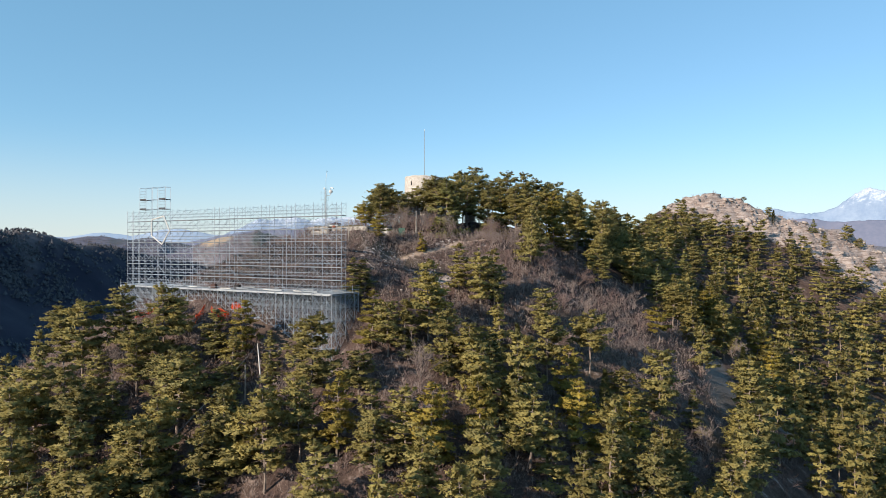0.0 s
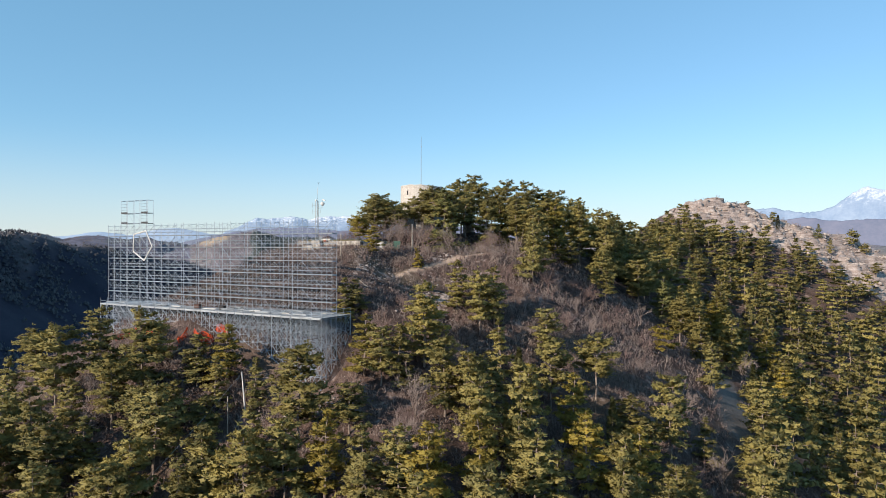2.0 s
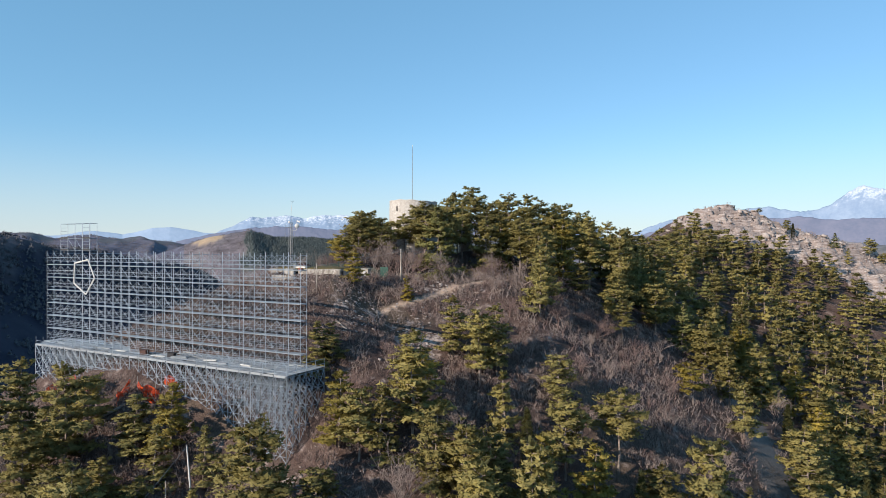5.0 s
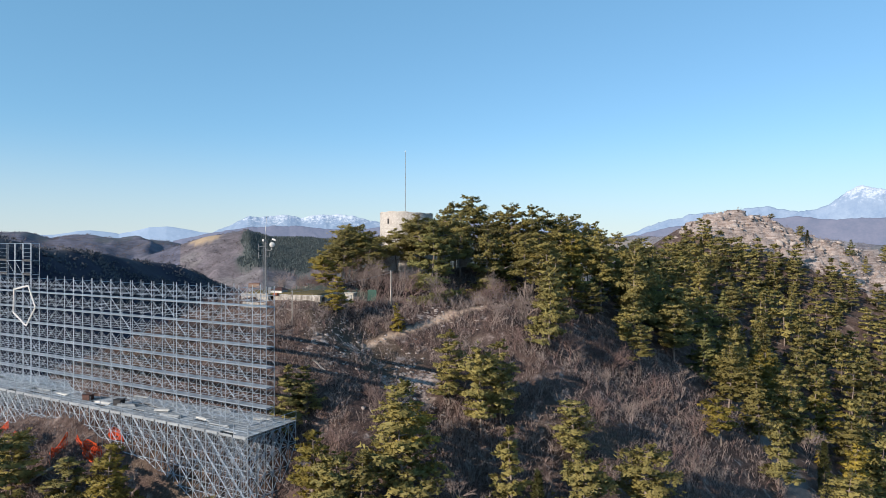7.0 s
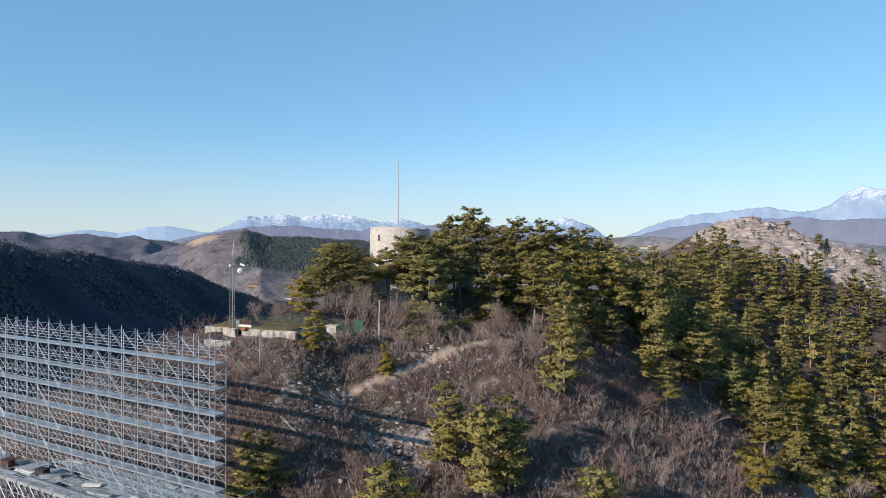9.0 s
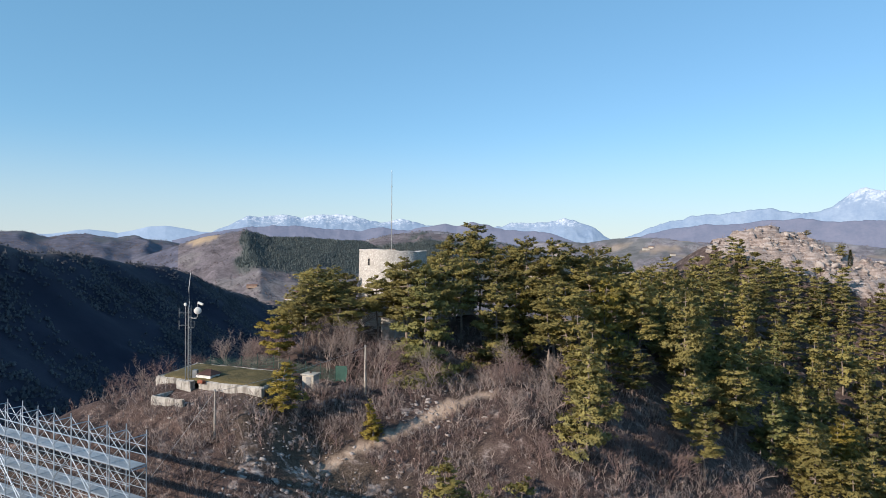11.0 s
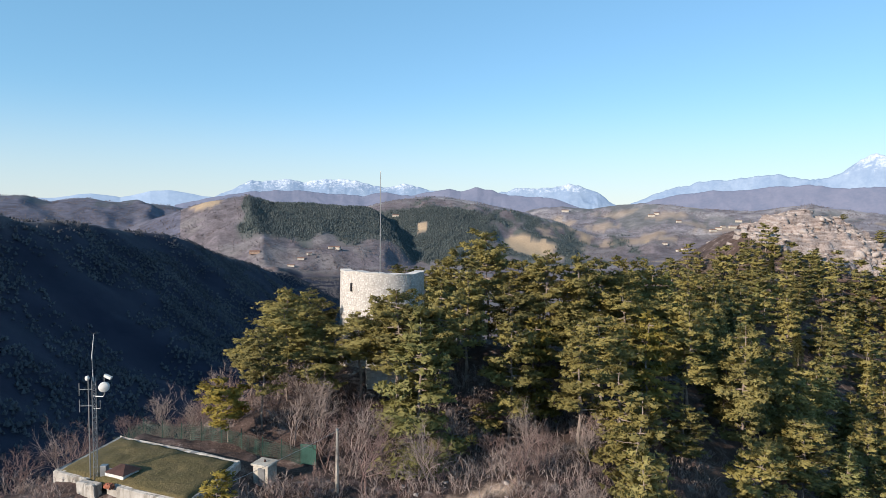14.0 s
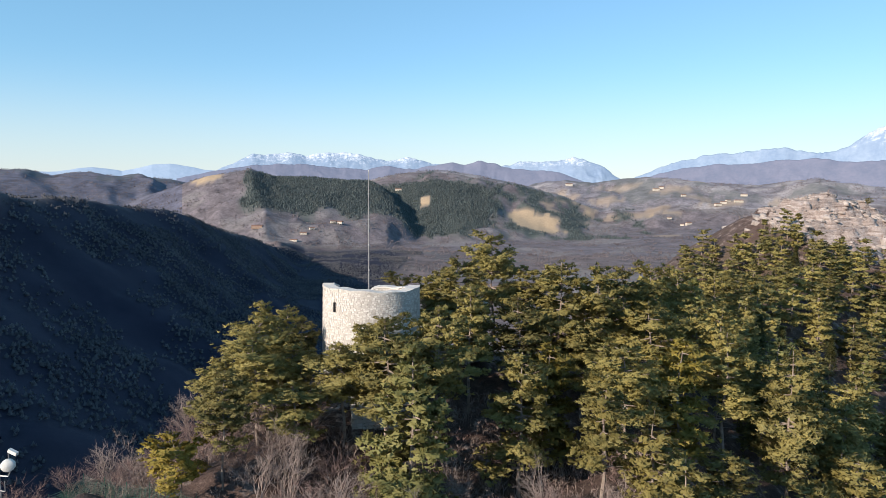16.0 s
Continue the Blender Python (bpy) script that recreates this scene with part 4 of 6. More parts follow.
def scaffold():
    root = tagged(new("scaffold_stage"), "long galvanised steel scaffold wall on a raised deck over the slope", "scaffold")
    rest = Bag()
    wall_z = [DECK + LIFT * i for i in range(7)]       # deck, then six plank levels
    top = wall_z[-1] + LIFT
    v0, v1 = WALL_IN, WALL_IN + 1.05
    R = 0.027
    # upright frames of the wall
    for i in range(BAYS + 1):
        u = 0.6 + BAY * i
        for v in (v0, v1):
            tube_between("standard", sc(u, v, DECK), sc(u, v, top + (0.1 if i % 2 else 0)), R + 0.006, root)
        for z in wall_z[1:] + [top - 0.15]:
            tube_between("transom", sc(u, v0, z - 0.1), sc(u, v1, z - 0.1), R, root)
    for i in range(BAYS):
        u, w = 0.6 + BAY * i, 0.6 + BAY * (i + 1)
        for j, z in enumerate(wall_z):
            if j:
                b = part("plank", plank_mesh(0.98), None, root)
                b.matrix_basis = SC @ pose(u + BAY / 2, -(v0 + 0.52), z, 0, 0, 0)
            for v in (v0, v1):
                for dz in (0.5, 1.0):
                    rest.tube([sc(u, v, z + dz), sc(w, v, z + dz)], [R * 0.8] * 2, 4)
            rest.tube([sc(u, v0, z), sc(w, v0, z)], [R] * 2, 4)
            # crossed braces
            for v in (v0 - 0.04, v1 + 0.04):
                rest.tube([sc(u, v, z + 0.25), sc(w, v, z + LIFT - 0.25)], [R * 0.75] * 2, 4)
                rest.tube([sc(w, v, z + 0.25), sc(u, v, z + LIFT - 0.25)], [R * 0.75] * 2, 4)
    # long stiffening diagonals across two bays
    for i in range(1, BAYS - 2, 5):
        for j in (0, 2, 4):
            rest.tube([sc(0.6 + BAY * i, v0 - 0.1, wall_z[j]), sc(0.6 + BAY * (i + 2), v0 - 0.1, wall_z[j + 2])], [R] * 2, 4)
            rest.tube([sc(0.6 + BAY * (i + 4), v0 - 0.1, wall_z[j]), sc(0.6 + BAY * (i + 2), v0 - 0.1, wall_z[j + 2])], [R] * 2, 4)
    # tall turret at the far end
    high = top + 2.15 * LIFT
    for i in range(22, 27):
        u = 0.6 + BAY * i
        for v in (v0, v1):
            tube_between("standard", sc(u, v, top), sc(u, v, high), R + 0.006, root)
        for z in (top + 0.2, top + LIFT, high - 0.05):
            tube_between("transom", sc(u, v0, z), sc(u, v1, z), R, root)
            if i < 26:
                rest.tube([sc(u, v0, z), sc(u + BAY, v0, z)], [R] * 2, 4)
                rest.tube([sc(u, v1, z), sc(u + BAY, v1, z)], [R] * 2, 4)
    for i in (22, 25):
        u = 0.6 + BAY * (i + 0.5)
        for z in (top + 0.2, top + LIFT):
            for dv in (0.3, 0.8):
                b = part("plank", plank_mesh(0.5, SHADED_PLANK), None, root, "plank in a dark shade tone")
                b.matrix_basis = SC @ pose(u, -(v0 + dv), z, 0, 0, 0)
            rim_board = Bag()
            rim_board.box(SC @ pose(u, -(v0 - 0.03), z + 0.12), BAY - 0.06, 0.03, 0.2)
            part("toe_board", rim_board.mesh("toe_board", SHADED_PLANK), None, root, "toe board in a dark shade tone")
        for k in range(1, 8):
            rest.tube([sc(u - BAY / 2, v0, top + 0.5 * k), sc(u + BAY / 2, v0, top + 0.5 * k)], [R * 0.8] * 2, 4)
    for i in range(23, 25):
        rest.tube([sc(0.6 + BAY * i, v0, top + 0.2), sc(0.6 + BAY * (i + 1), v0, top + LIFT)], [R * 0.8] * 2, 4)
    # the substructure, down to the slope
    rows = [0.05 + 1.06 * k for k in range(7)]
    R = 0.036
    for i in range(BAYS):
        u = BAY * i
        for k, v in enumerate(rows):
            p = sc(u, v, 0)
            foot = min(gz(p.x, p.y), DECK - 1)
            if k in (0, 3, 6):
                tube_between("standard", sc(u, v, foot), sc(u, v, DECK), R + 0.008, root)
            else:
                rest.tube([sc(u, v, foot), sc(u, v, DECK)], [R] * 2, 4)
            if k % 2 == 0 and i < BAYS - 1:
                half = sc(u + BAY / 2, v, 0)
                rest.tube([sc(u + BAY / 2, v, min(gz(half.x, half.y), DECK - 1)), sc(u + BAY / 2, v, DECK)], [R * 0.9] * 2, 4)
            z = DECK - 0.15
            while z > foot - 0.5:
                if k in (0, 6) and i < BAYS - 1 and z - LIFT / 2 > foot:
                    rest.tube([sc(u, v, z - LIFT / 2), sc(u + BAY, v, z - LIFT / 2)], [R * 0.8] * 2, 4)
                if i < BAYS - 1:
                    rest.tube([sc(u, v, z), sc(u + BAY, v, z)], [R * 0.9] * 2, 4)
                    lo = max(z - LIFT, foot)
                    rest.tube([sc(u, v, lo), sc(u + BAY, v, z)], [R] * 2, 4)
                    rest.tube([sc(u + BAY, v, lo), sc(u, v, z)], [R] * 2, 4)
                if k < 6:
                    rest.tube([sc(u, v, z), sc(u, v + 1.06, z)], [R * 0.9] * 2, 4)
                    rest.tube([sc(u, v, max(z - LIFT, foot)), sc(u, v + 1.06, z)], [R * 0.8] * 2, 4)
                    if i % 2 == 0 or i == BAYS - 1:
                        rest.tube([sc(u, v + 1.06, max(z - LIFT, foot)), sc(u, v, z)], [R * 0.8] * 2, 4)
                z -= LIFT
    R = 0.027
    ob = part("bracing", rest.mesh("bracing", STEEL), None, root, "crossed galvanised brace tubes and ledgers")
    ob["kind"] = "stuff"
    # the deck
    for i in range(BAYS + 1):
        for k in range(12):
            if random.Random(i * 31 + k).random() < 0.05:
                continue
            if (k > 9 and i > 24) or (k < 4 and i > 26) or i > 27:
                continue
            b = part("deck_board", plank_mesh(0.50, DECKING), None, root)
            b.matrix_basis = SC @ pose(BAY * (i + 0.5), -(0.28 + 0.545 * k), DECK + 0.06 + 0.012 * random.Random(i * 7 + k).random(), 0, 0, 0)
    for i in range(BAYS - 1):
        b = Bag()
        b.box(SC @ pose(BAY * (i + 0.5), 0.03, DECK - 0.05), BAY - 0.05 - 0.25 * random.Random(i).random(), 0.05, 0.24)
        part("fascia_board", b.mesh("fascia", PLANK), None, root, "grey steel edge board of the deck")
    for i in range(0, BAYS):
        tube_between("guard_post", sc(BAY * i, 0.1, DECK), sc(BAY * i, 0.1, DECK + 1.1), R, root)
    for i in range(0, BAYS - 1):
        tube_between("guard_rail", sc(BAY * i, 0.1, DECK + 0.5), sc(BAY * (i + 1), 0.1, DECK + 0.5), R * 0.8, root)
    for v in (0.2, 1.6, 3.2, 4.8, 6.4):
        tube_between("end_post", sc(-0.05, v, DECK), sc(-0.05, v, DECK + 1.1), R, root)
    for z in (0.5, 1.05):
        tube_between("end_rail", sc(-0.05, 0.2, DECK + z), sc(-0.05, 6.4, DECK + z), R, root)
    # the five-sided outline of white tubes on the face
    corners = [(43.6, 5.4), (40.35, 5.97), (38.8, 3.35), (40.85, 0.95), (43.75, 2.5)]
    sign = tagged(new("pentagon_outline"), "white five-sided tube outline tied to the scaffold face", "sign")
    for (u, z), (u2, z2) in zip(corners, corners[1:] + corners[:1]):
        b = Bag()
        b.tube([sc(u, v0 - 0.2, z), sc(u2, v0 - 0.2, z2)], [0.11, 0.11], 6, True)
        part("tube", b.mesh("outline_tube", WHITE), None, sign)
    return root


scaffold()


def board_stack(u, v, n, mat, length, label, turn=0):
    """Loose boards piled on the deck."""
    rnd = random.Random(int(u * 10 + v))
    ob = tagged(new("board_stack"), label, "boards", "loose material on the deck")
    ob.matrix_basis = SC @ pose(u, -v, DECK + 0.12, 0, 0, turn)
    for i in range(n):
        b = Bag()
        b.box(pose(rnd.uniform(-0.1, 0.1), rnd.uniform(-0.25, 0.25), 0.03 + 0.055 * i, 0, 0, rnd.uniform(-8, 8)), length, rnd.uniform(0.25, 0.5), 0.05)
        part("board", b.mesh("board", mat), None, ob)


for u, v, n, mat, length, turn in ((5, 1.6, 3, PLANK, 2.4, 4), (8.5, 2.2, 2, WHITE, 1.8, -8), (12, 1.4, 4, PLANK, 2.6, 2), (14.5, 2.3, 3, WHITE, 1.6, 20), (19.5, 1.8, 5, PLANK, 2.0, 30),
                                   (23, 1.6, 2, WHITE, 2.4, -3), (26.5, 2.2, 3, PLANK, 2.5, 5), (31, 1.5, 2, WHITE, 2.2, 0), (35, 2.0, 3, PLANK, 2.4, 6), (3, 5.2, 3, WHITE, 2.0, 12), (9, 5.4, 3, PLANK, 2.4, -4), (21.5, 5.0, 3, WHITE, 2.2, 8)):
    board_stack(u, v, n, mat, length, "loose pale boards stacked on the scaffold deck" if mat is WHITE else "galvanised planks stacked on the scaffold deck", turn)


def crate(u, v, mat, label):
    root = tagged(new("crate"), label, "crate", "loose material on the deck")
    root.matrix_basis = SC @ pose(u, -v, DECK + 0.10, 0, 0, 12)
    b = bmesh.new()
    bmesh.ops.create_cube(b, size=1)
    bmesh.ops.scale(b, vec=(1.0, 0.7, 0.55), verts=b.verts)
    bmesh.ops.bevel(b, geom=b.edges[:], offset=0.04, segments=2, affect="EDGES")
    part("body", b, mat, root).location = (0, 0, 0.30)
    b = bmesh.new()
    bmesh.ops.create_cube(b, size=1)
    bmesh.ops.scale(b, vec=(1.06, 0.76, 0.06), verts=b.verts)
    part("lid", b, mat, root).location = (0, 0, 0.61)


crate(20.8, 1.7, BLACK, "black crate on the scaffold deck")
crate(26.0, 1.5, DARK, "dark red-brown crate on the scaffold deck")


# ---- ruined round tower ----
TOWER = (-4.2, 149.3)


def stone_material():
    m, nt, b = material("rubble_stone", 0.92)
    geo = nt.nodes.new("ShaderNodeNewGeometry")
    col = ramp(nt, geo.outputs["Random Per Island"], [(0.0, (0.40, 0.37, 0.345)), (0.5, (0.50, 0.475, 0.45)), (1.0, (0.60, 0.575, 0.55))])
    n = noise_tex(nt, 3.0, 5, 0.7)
    stain = noise_tex(nt, 0.35, 4, 0.6, stretch=(1, 1, 0.35))
    col = mixc(nt, mathn(nt, "MULTIPLY", step(nt, n, 0.5, 0.75), 0.4), col, (0.252, 0.232, 0.207))
    col = mixc(nt, mathn(nt, "MULTIPLY", step(nt, stain, 0.56, 0.70), 0.45), col, (0.202, 0.185, 0.171))
    nt.links.new(col, b.inputs["Base Color"])
    bump(nt, b, n, 0.7, 0.05)
    return m


STONE = stone_material()


def rim(a):
    """Height of the broken wall top at the angle a (radians from +x)."""
    back = max(0.0, math.sin(a)) ** 0.7
    d = (a - radians(125) + math.pi) % (2 * math.pi) - math.pi
    breach = 0.9 / (1 + math.exp((abs(d) - 0.5) * 22))
    return 16.95 - 0.12 * math.cos(a) - 0.8 * back - breach + 0.07 * math.sin(3 * a + 1) + 0.04 * math.sin(11 * a)


def rough_stone(bag, rnd, m, sx, sy, sz):
    """An uneven block with chipped corners."""
    b = len(bag.v)
    for z in (-0.5, 0.5):
        for x, y in ((-0.5, -0.5), (0.5, -0.5), (0.5, 0.5), (-0.5, 0.5)):
            bag.v.append(tuple(m @ Vector((x * sx * rnd.uniform(0.78, 1.0), y * sy * rnd.uniform(0.85, 1.0), z * sz * rnd.uniform(0.78, 1.0)))))
    for f in ((3, 2, 1, 0), (4, 5, 6, 7), (0, 1, 5, 4), (1, 2, 6, 5), (2, 3, 7, 6), (3, 0, 4, 7)):
        bag.f.append(tuple(b + i for i in f))


def tower():
    rnd = random.Random(8)
    root = tagged(new("round_tower"), "ruined round tower of pale limestone rubble with an open broken rim", "tower")
    root.location = (*TOWER, 0)
    core, n = Bag(), 72
    r0, r1 = 4.75, 3.75
    zb = gz(*TOWER) - 4.0
    for k in range(n):
        a = 2 * math.pi * k / n
        c, s = math.cos(a), math.sin(a)
        core.v += [(c * r0 * 1.05, s * r0 * 1.05, zb), (c * r0, s * r0, rim(a)), (c * r1, s * r1, rim(a) - 0.1), (c * r1, s * r1, 13.2)]
    for k in range(n):
        i, j = 4 * k, 4 * ((k + 1) % n)
        core.f += [(i, j, j + 1, i + 1), (i + 1, j + 1, j + 2, i + 2), (i + 2, j + 2, j + 3, i + 3)]
    core.f.append(tuple(4 * k + 3 for k in range(n)))
    part("wall_core", core.mesh("wall_core", MORTAR), None, root, "pale lime mortar core of the wall")
    # rubble facing, outside all round and inside under the rim
    face = Bag()
    z = zb + 2.0
    while z < 17.2:
        hgt = rnd.uniform(0.13, 0.19)
        a = rnd.uniform(0, 0.1)
        while a < 6.283:
            w = rnd.uniform(0.13, 0.32)
            if z + hgt < rim(a) + 0.05 and rnd.random() > 0.03:
                rr = r0 * (1.05 - 0.05 * (z - zb) / (16.7 - zb))
                rough_stone(face, rnd, Matrix.Translation((rr * math.cos(a), rr * math.sin(a), z + hgt / 2 + rnd.uniform(-0.05, 0.05))) @ pose(0, 0, 0, rnd.uniform(-4, 4), rnd.uniform(-9, 9), math.degrees(a) + 90 + rnd.uniform(-4, 4)), w, 0.07 + rnd.uniform(0, 0.05), hgt * rnd.uniform(0.8, 1.15))
            if 13.3 < z and z + hgt < rim(a):
                rough_stone(face, rnd, Matrix.Translation((r1 * math.cos(a), r1 * math.sin(a), z + hgt / 2)) @ pose(0, 0, 0, 0, 0, math.degrees(a) + 90), w * 0.8, 0.2, hgt)
            a += (w + 0.03) / r0
        z += hgt + 0.02
    ob = part("rubble_facing", face.mesh("rubble_facing", STONE), None, root, "uneven courses of pale limestone rubble")
    ob["kind"] = "stuff"
    a = 0.0
    while a < 6.2:
        w = rnd.uniform(0.4, 0.75)
        b = Bag()
        b.box(Matrix.Identity(4), w + 0.02, 1.12 + rnd.uniform(-0.04, 0.04), 0.14)
        o = part("coping_stone", b.mesh("coping_stone", STONE), None, root)
        am = a + w / 2 / 4.25
        o.matrix_basis = Matrix.Translation((4.25 * math.cos(am), 4.25 * math.sin(am), rim(am) + 0.02)) @ pose(0, 0, 0, rnd.uniform(-1, 1), rnd.uniform(-1, 1) - math.degrees(math.atan2(rim(am + 0.05) - rim(am - 0.05), 0.425)), math.degrees(am) + 90)
        a += w / 4.25
    # narrow slit: a black block stands in for the shade inside
    b = Bag()
    sl = radians(231)
    b.box(Matrix.Translation((4.86 * math.cos(sl), 4.86 * math.sin(sl), 15.4)) @ pose(0, 0, 0, 0, 0, 231 + 90), 0.14, 0.3, 0.9)
    part("arrow_slit", b.mesh("arrow_slit", BLACK), None, root, "dark narrow arrow slit")
    return root


tower()


def ruined_wall(x, y, turn, length, top, label, seed):
    """A stump of rubble wall with a ragged head."""
    rnd = random.Random(seed)
    root = tagged(new("ruined_wall"), label, "wall", "castle ruins")
    zb = gz(x, y) - 0.8
    root.matrix_basis = pose(x, y, zb, 0, 0, turn)
    core, face = Bag(), Bag()
    hgt = top - zb
    core.box(Matrix.Translation((0, 0, hgt / 2 - 0.2)), length - 0.3, 0.7, hgt - 0.4)
    z = 0.0
    while z < hgt:
        h = rnd.uniform(0.25, 0.4)
        u = -length / 2
        while u < length / 2:
            w = rnd.uniform(0.3, 0.6)
            if z + h < hgt - 0.5 * abs(math.sin(u * 2.1 + seed)):
                rough_stone(face, rnd, Matrix.Translation((u + w / 2, 0, z + h / 2)), w, 1.0 + rnd.uniform(-0.08, 0.08), h)
            u += w + 0.03
        z += h + 0.03
    part("wall_core", core.mesh("wall_core", MORTAR), None, root)
    ob = part("rubble_facing", face.mesh("rubble_facing", STONE), None, root)
    ob["kind"] = "stuff"


ruined_wall(6.6, 157.5, 25, 2.6, 14.2, "tall stump of a ruined limestone wall beside the pines", 3)
ruined_wall(2.6, 156.0, -10, 2.0, 12.6, "low stump of a ruined limestone wall beside the tower", 5)
ruined_wall(-3.2, 141.6, 15, 4.0, 9.4, "crumbling limestone wall below the round tower", 9)


# ---- bunker ----
BK = pose(-25.9, 122.1, 4.4, 0, 0, -23.5)


def turf_material():
    m, nt, b = material("roof_turf", 0.95)
    n1, n2 = noise_tex(nt, 0.5, 4), noise_tex(nt, 5.0, 5, 0.7)
    col = ramp(nt, n1, [(0.35, (0.070, 0.060, 0.022)), (0.55, (0.125, 0.095, 0.042)), (0.75, (0.17, 0.12, 0.065))])
    col = mixc(nt, 0.5, col, ramp(nt, n2, [(0.3, (0.045, 0.036, 0.016)), (0.7, (0.18, 0.145, 0.07))]))
    nt.links.new(col, b.inputs["Base Color"])
    bump(nt, b, n2, 0.9, 0.12)
    return m


def stained_concrete():
    m, nt, b = material("stained_concrete", 0.92)
    n1, n2, n3 = noise_tex(nt, 0.6, 4), noise_tex(nt, 1.6, 5, 0.7, stretch=(1.056, 1.056, 0.165)), noise_tex(nt, 7, 4)
    col = ramp(nt, n1, [(0.35, (0.270, 0.250, 0.225)), (0.65, (0.470, 0.450, 0.420))])
    col = mixc(nt, mathn(nt, "MULTIPLY", step(nt, n2, 0.46, 0.66), 0.8), col, (0.112, 0.099, 0.083))
    col = mixc(nt, mathn(nt, "MULTIPLY", n3, 0.25), col, (0.165, 0.145, 0.125))
    nt.links.new(col, b.inputs["Base Color"])
    bump(nt, b, n3, 0.5, 0.04)
    return m


STAINED = stained_concrete()


def worn_box(sx, sy, sz, bevel, seed, wobble=0.05):
    """A block with softened, slightly uneven edges, its top at z = 0."""
    rnd = random.Random(seed)
    b = bmesh.new()
    bmesh.ops.create_cube(b, size=1)
    bmesh.ops.scale(b, vec=(sx, sy, sz), verts=b.verts)
    bmesh.ops.translate(b, vec=(0, 0, -sz / 2), verts=b.verts)
    bmesh.ops.subdivide_edges(b, edges=b.edges[:], cuts=4, use_grid_fill=True)
    for v in b.verts:
        v.co += Vector((rnd.uniform(-1, 1), rnd.uniform(-1, 1), rnd.uniform(-1, 1))) * wobble
    sharp = [e for e in b.edges if len(e.link_faces) == 2 and e.calc_face_angle() > 1.0]
    bmesh.ops.bevel(b, geom=sharp, offset=bevel, segments=1, affect="EDGES")
    return b


def bunker():
    root = tagged(new("bunker"), "flat stained concrete bunker with a turf-grown roof", "bunker")
    root.matrix_basis = BK
    # the plan is skewed: the side walls lean off the square
    for name, x, y, sx, sy, sz, seed, turn in (("front_wall", 9.1, 0.2, 7.6, 0.45, 3.0, 1, 0), ("corner_wall", 1.6, 0.2, 3.6, 0.45, 3.0, 2, 0), ("side_wall", -0.75, 3.7, 0.45, 7.1, 3.0, 3, 14), ("end_wall", 11.85, 3.6, 0.4, 7.1, 3.0, 4, 14), ("rear_wall", 4.6, 7.1, 12.8, 0.4, 3.0, 5, 0)):
        o = part(name, worn_box(sx, sy, sz, 0.06, seed), STAINED, root)
        o.matrix_basis = pose(x, y, 0, 0, 0, turn)
    # turf roof, gently domed and ragged
    nx, ny, v, f = 40, 24, [], []
    for j in range(ny + 1):
        for i in range(nx + 1):
            x, y = 12.5 * i / nx + 0.12, 6.9 * j / ny + 0.12
            e = min(i, nx - i, j, ny - j)
            z = 0.06 + 0.22 * min(1, e / 5) + 0.07 * float(fbm(np.array(x * 1.3), np.array(y * 1.3), 95, 3))
            v.append((x - 0.25 * y, y, z if e else -0.25))
    for j in range(ny):
        for i in range(nx):
            a = j * (nx + 1) + i
            f.append((a, a + 1, a + nx + 2, a + nx + 1))
    part("turf_roof", mesh_from("turf_roof", v, f, [turf_material()], True), None, root, "rough olive-brown turf grown over the roof")
    b = worn_box(1.8, 0.7, 1.6, 0.05, 8)
    o = part("mast_plinth", b, STAINED, root)
    o.location = (4.1, -0.35, 0.05)
    # broken front bay
    for x, y, sx, sy, seed in ((3.3, -2.0, 0.3, 3.2, 11), (5.2, -3.6, 3.8, 0.3, 12)):
        o = part("bay_wall", worn_box(sx, sy, 2.6, 0.05, seed), STAINED, root)
        o.location = (x, y, -0.85)
    # small brick chimney, built as one plain block
    o = part("lintel", worn_box(0.7, 0.4, 0.3, 0.03, 14), BRICK, root, "small red brick stub")
    o.location = (5.9, -0.2, 0.2)
    # black panel in place of the shade within the opening
    d = Bag()
    d.box(pose(12.76, 0.9, -0.9, 0, 0, 14), 0.08, 1.0, 1.3)
    part("doorway", d.mesh("doorway", BLACK), None, root, "doorway in the end wall, its dark inside a black panel")
    return root


bunker()


def roof_hatch():
    root = tagged(new("roof_hatch"), "low white hatch with a brown pyramid lid on the turf roof", "hatch")
    root.matrix_basis = BK @ pose(5.4, 1.4, 0.2)
    o = part("curb", worn_box(1.5, 1.3, 0.5, 0.03, 21, 0.01), WHITE, root)
    o.location = (0, 0, 0.3)
    b = Bag()
    b.v = [(-0.95, -0.85, 0.3), (0.95, -0.85, 0.3), (0.95, 0.85, 0.3), (-0.95, 0.85, 0.3), (-0.2, 0, 0.75), (0.2, 0, 0.75)]
    b.f = [(0, 1, 5, 4), (1, 2, 5), (2, 3, 4, 5), (3, 0, 4), (3, 2, 1, 0)]
    part("lid", b.mesh("lid", DARK), None, root, "dark red-brown sheet lid")


roof_hatch()


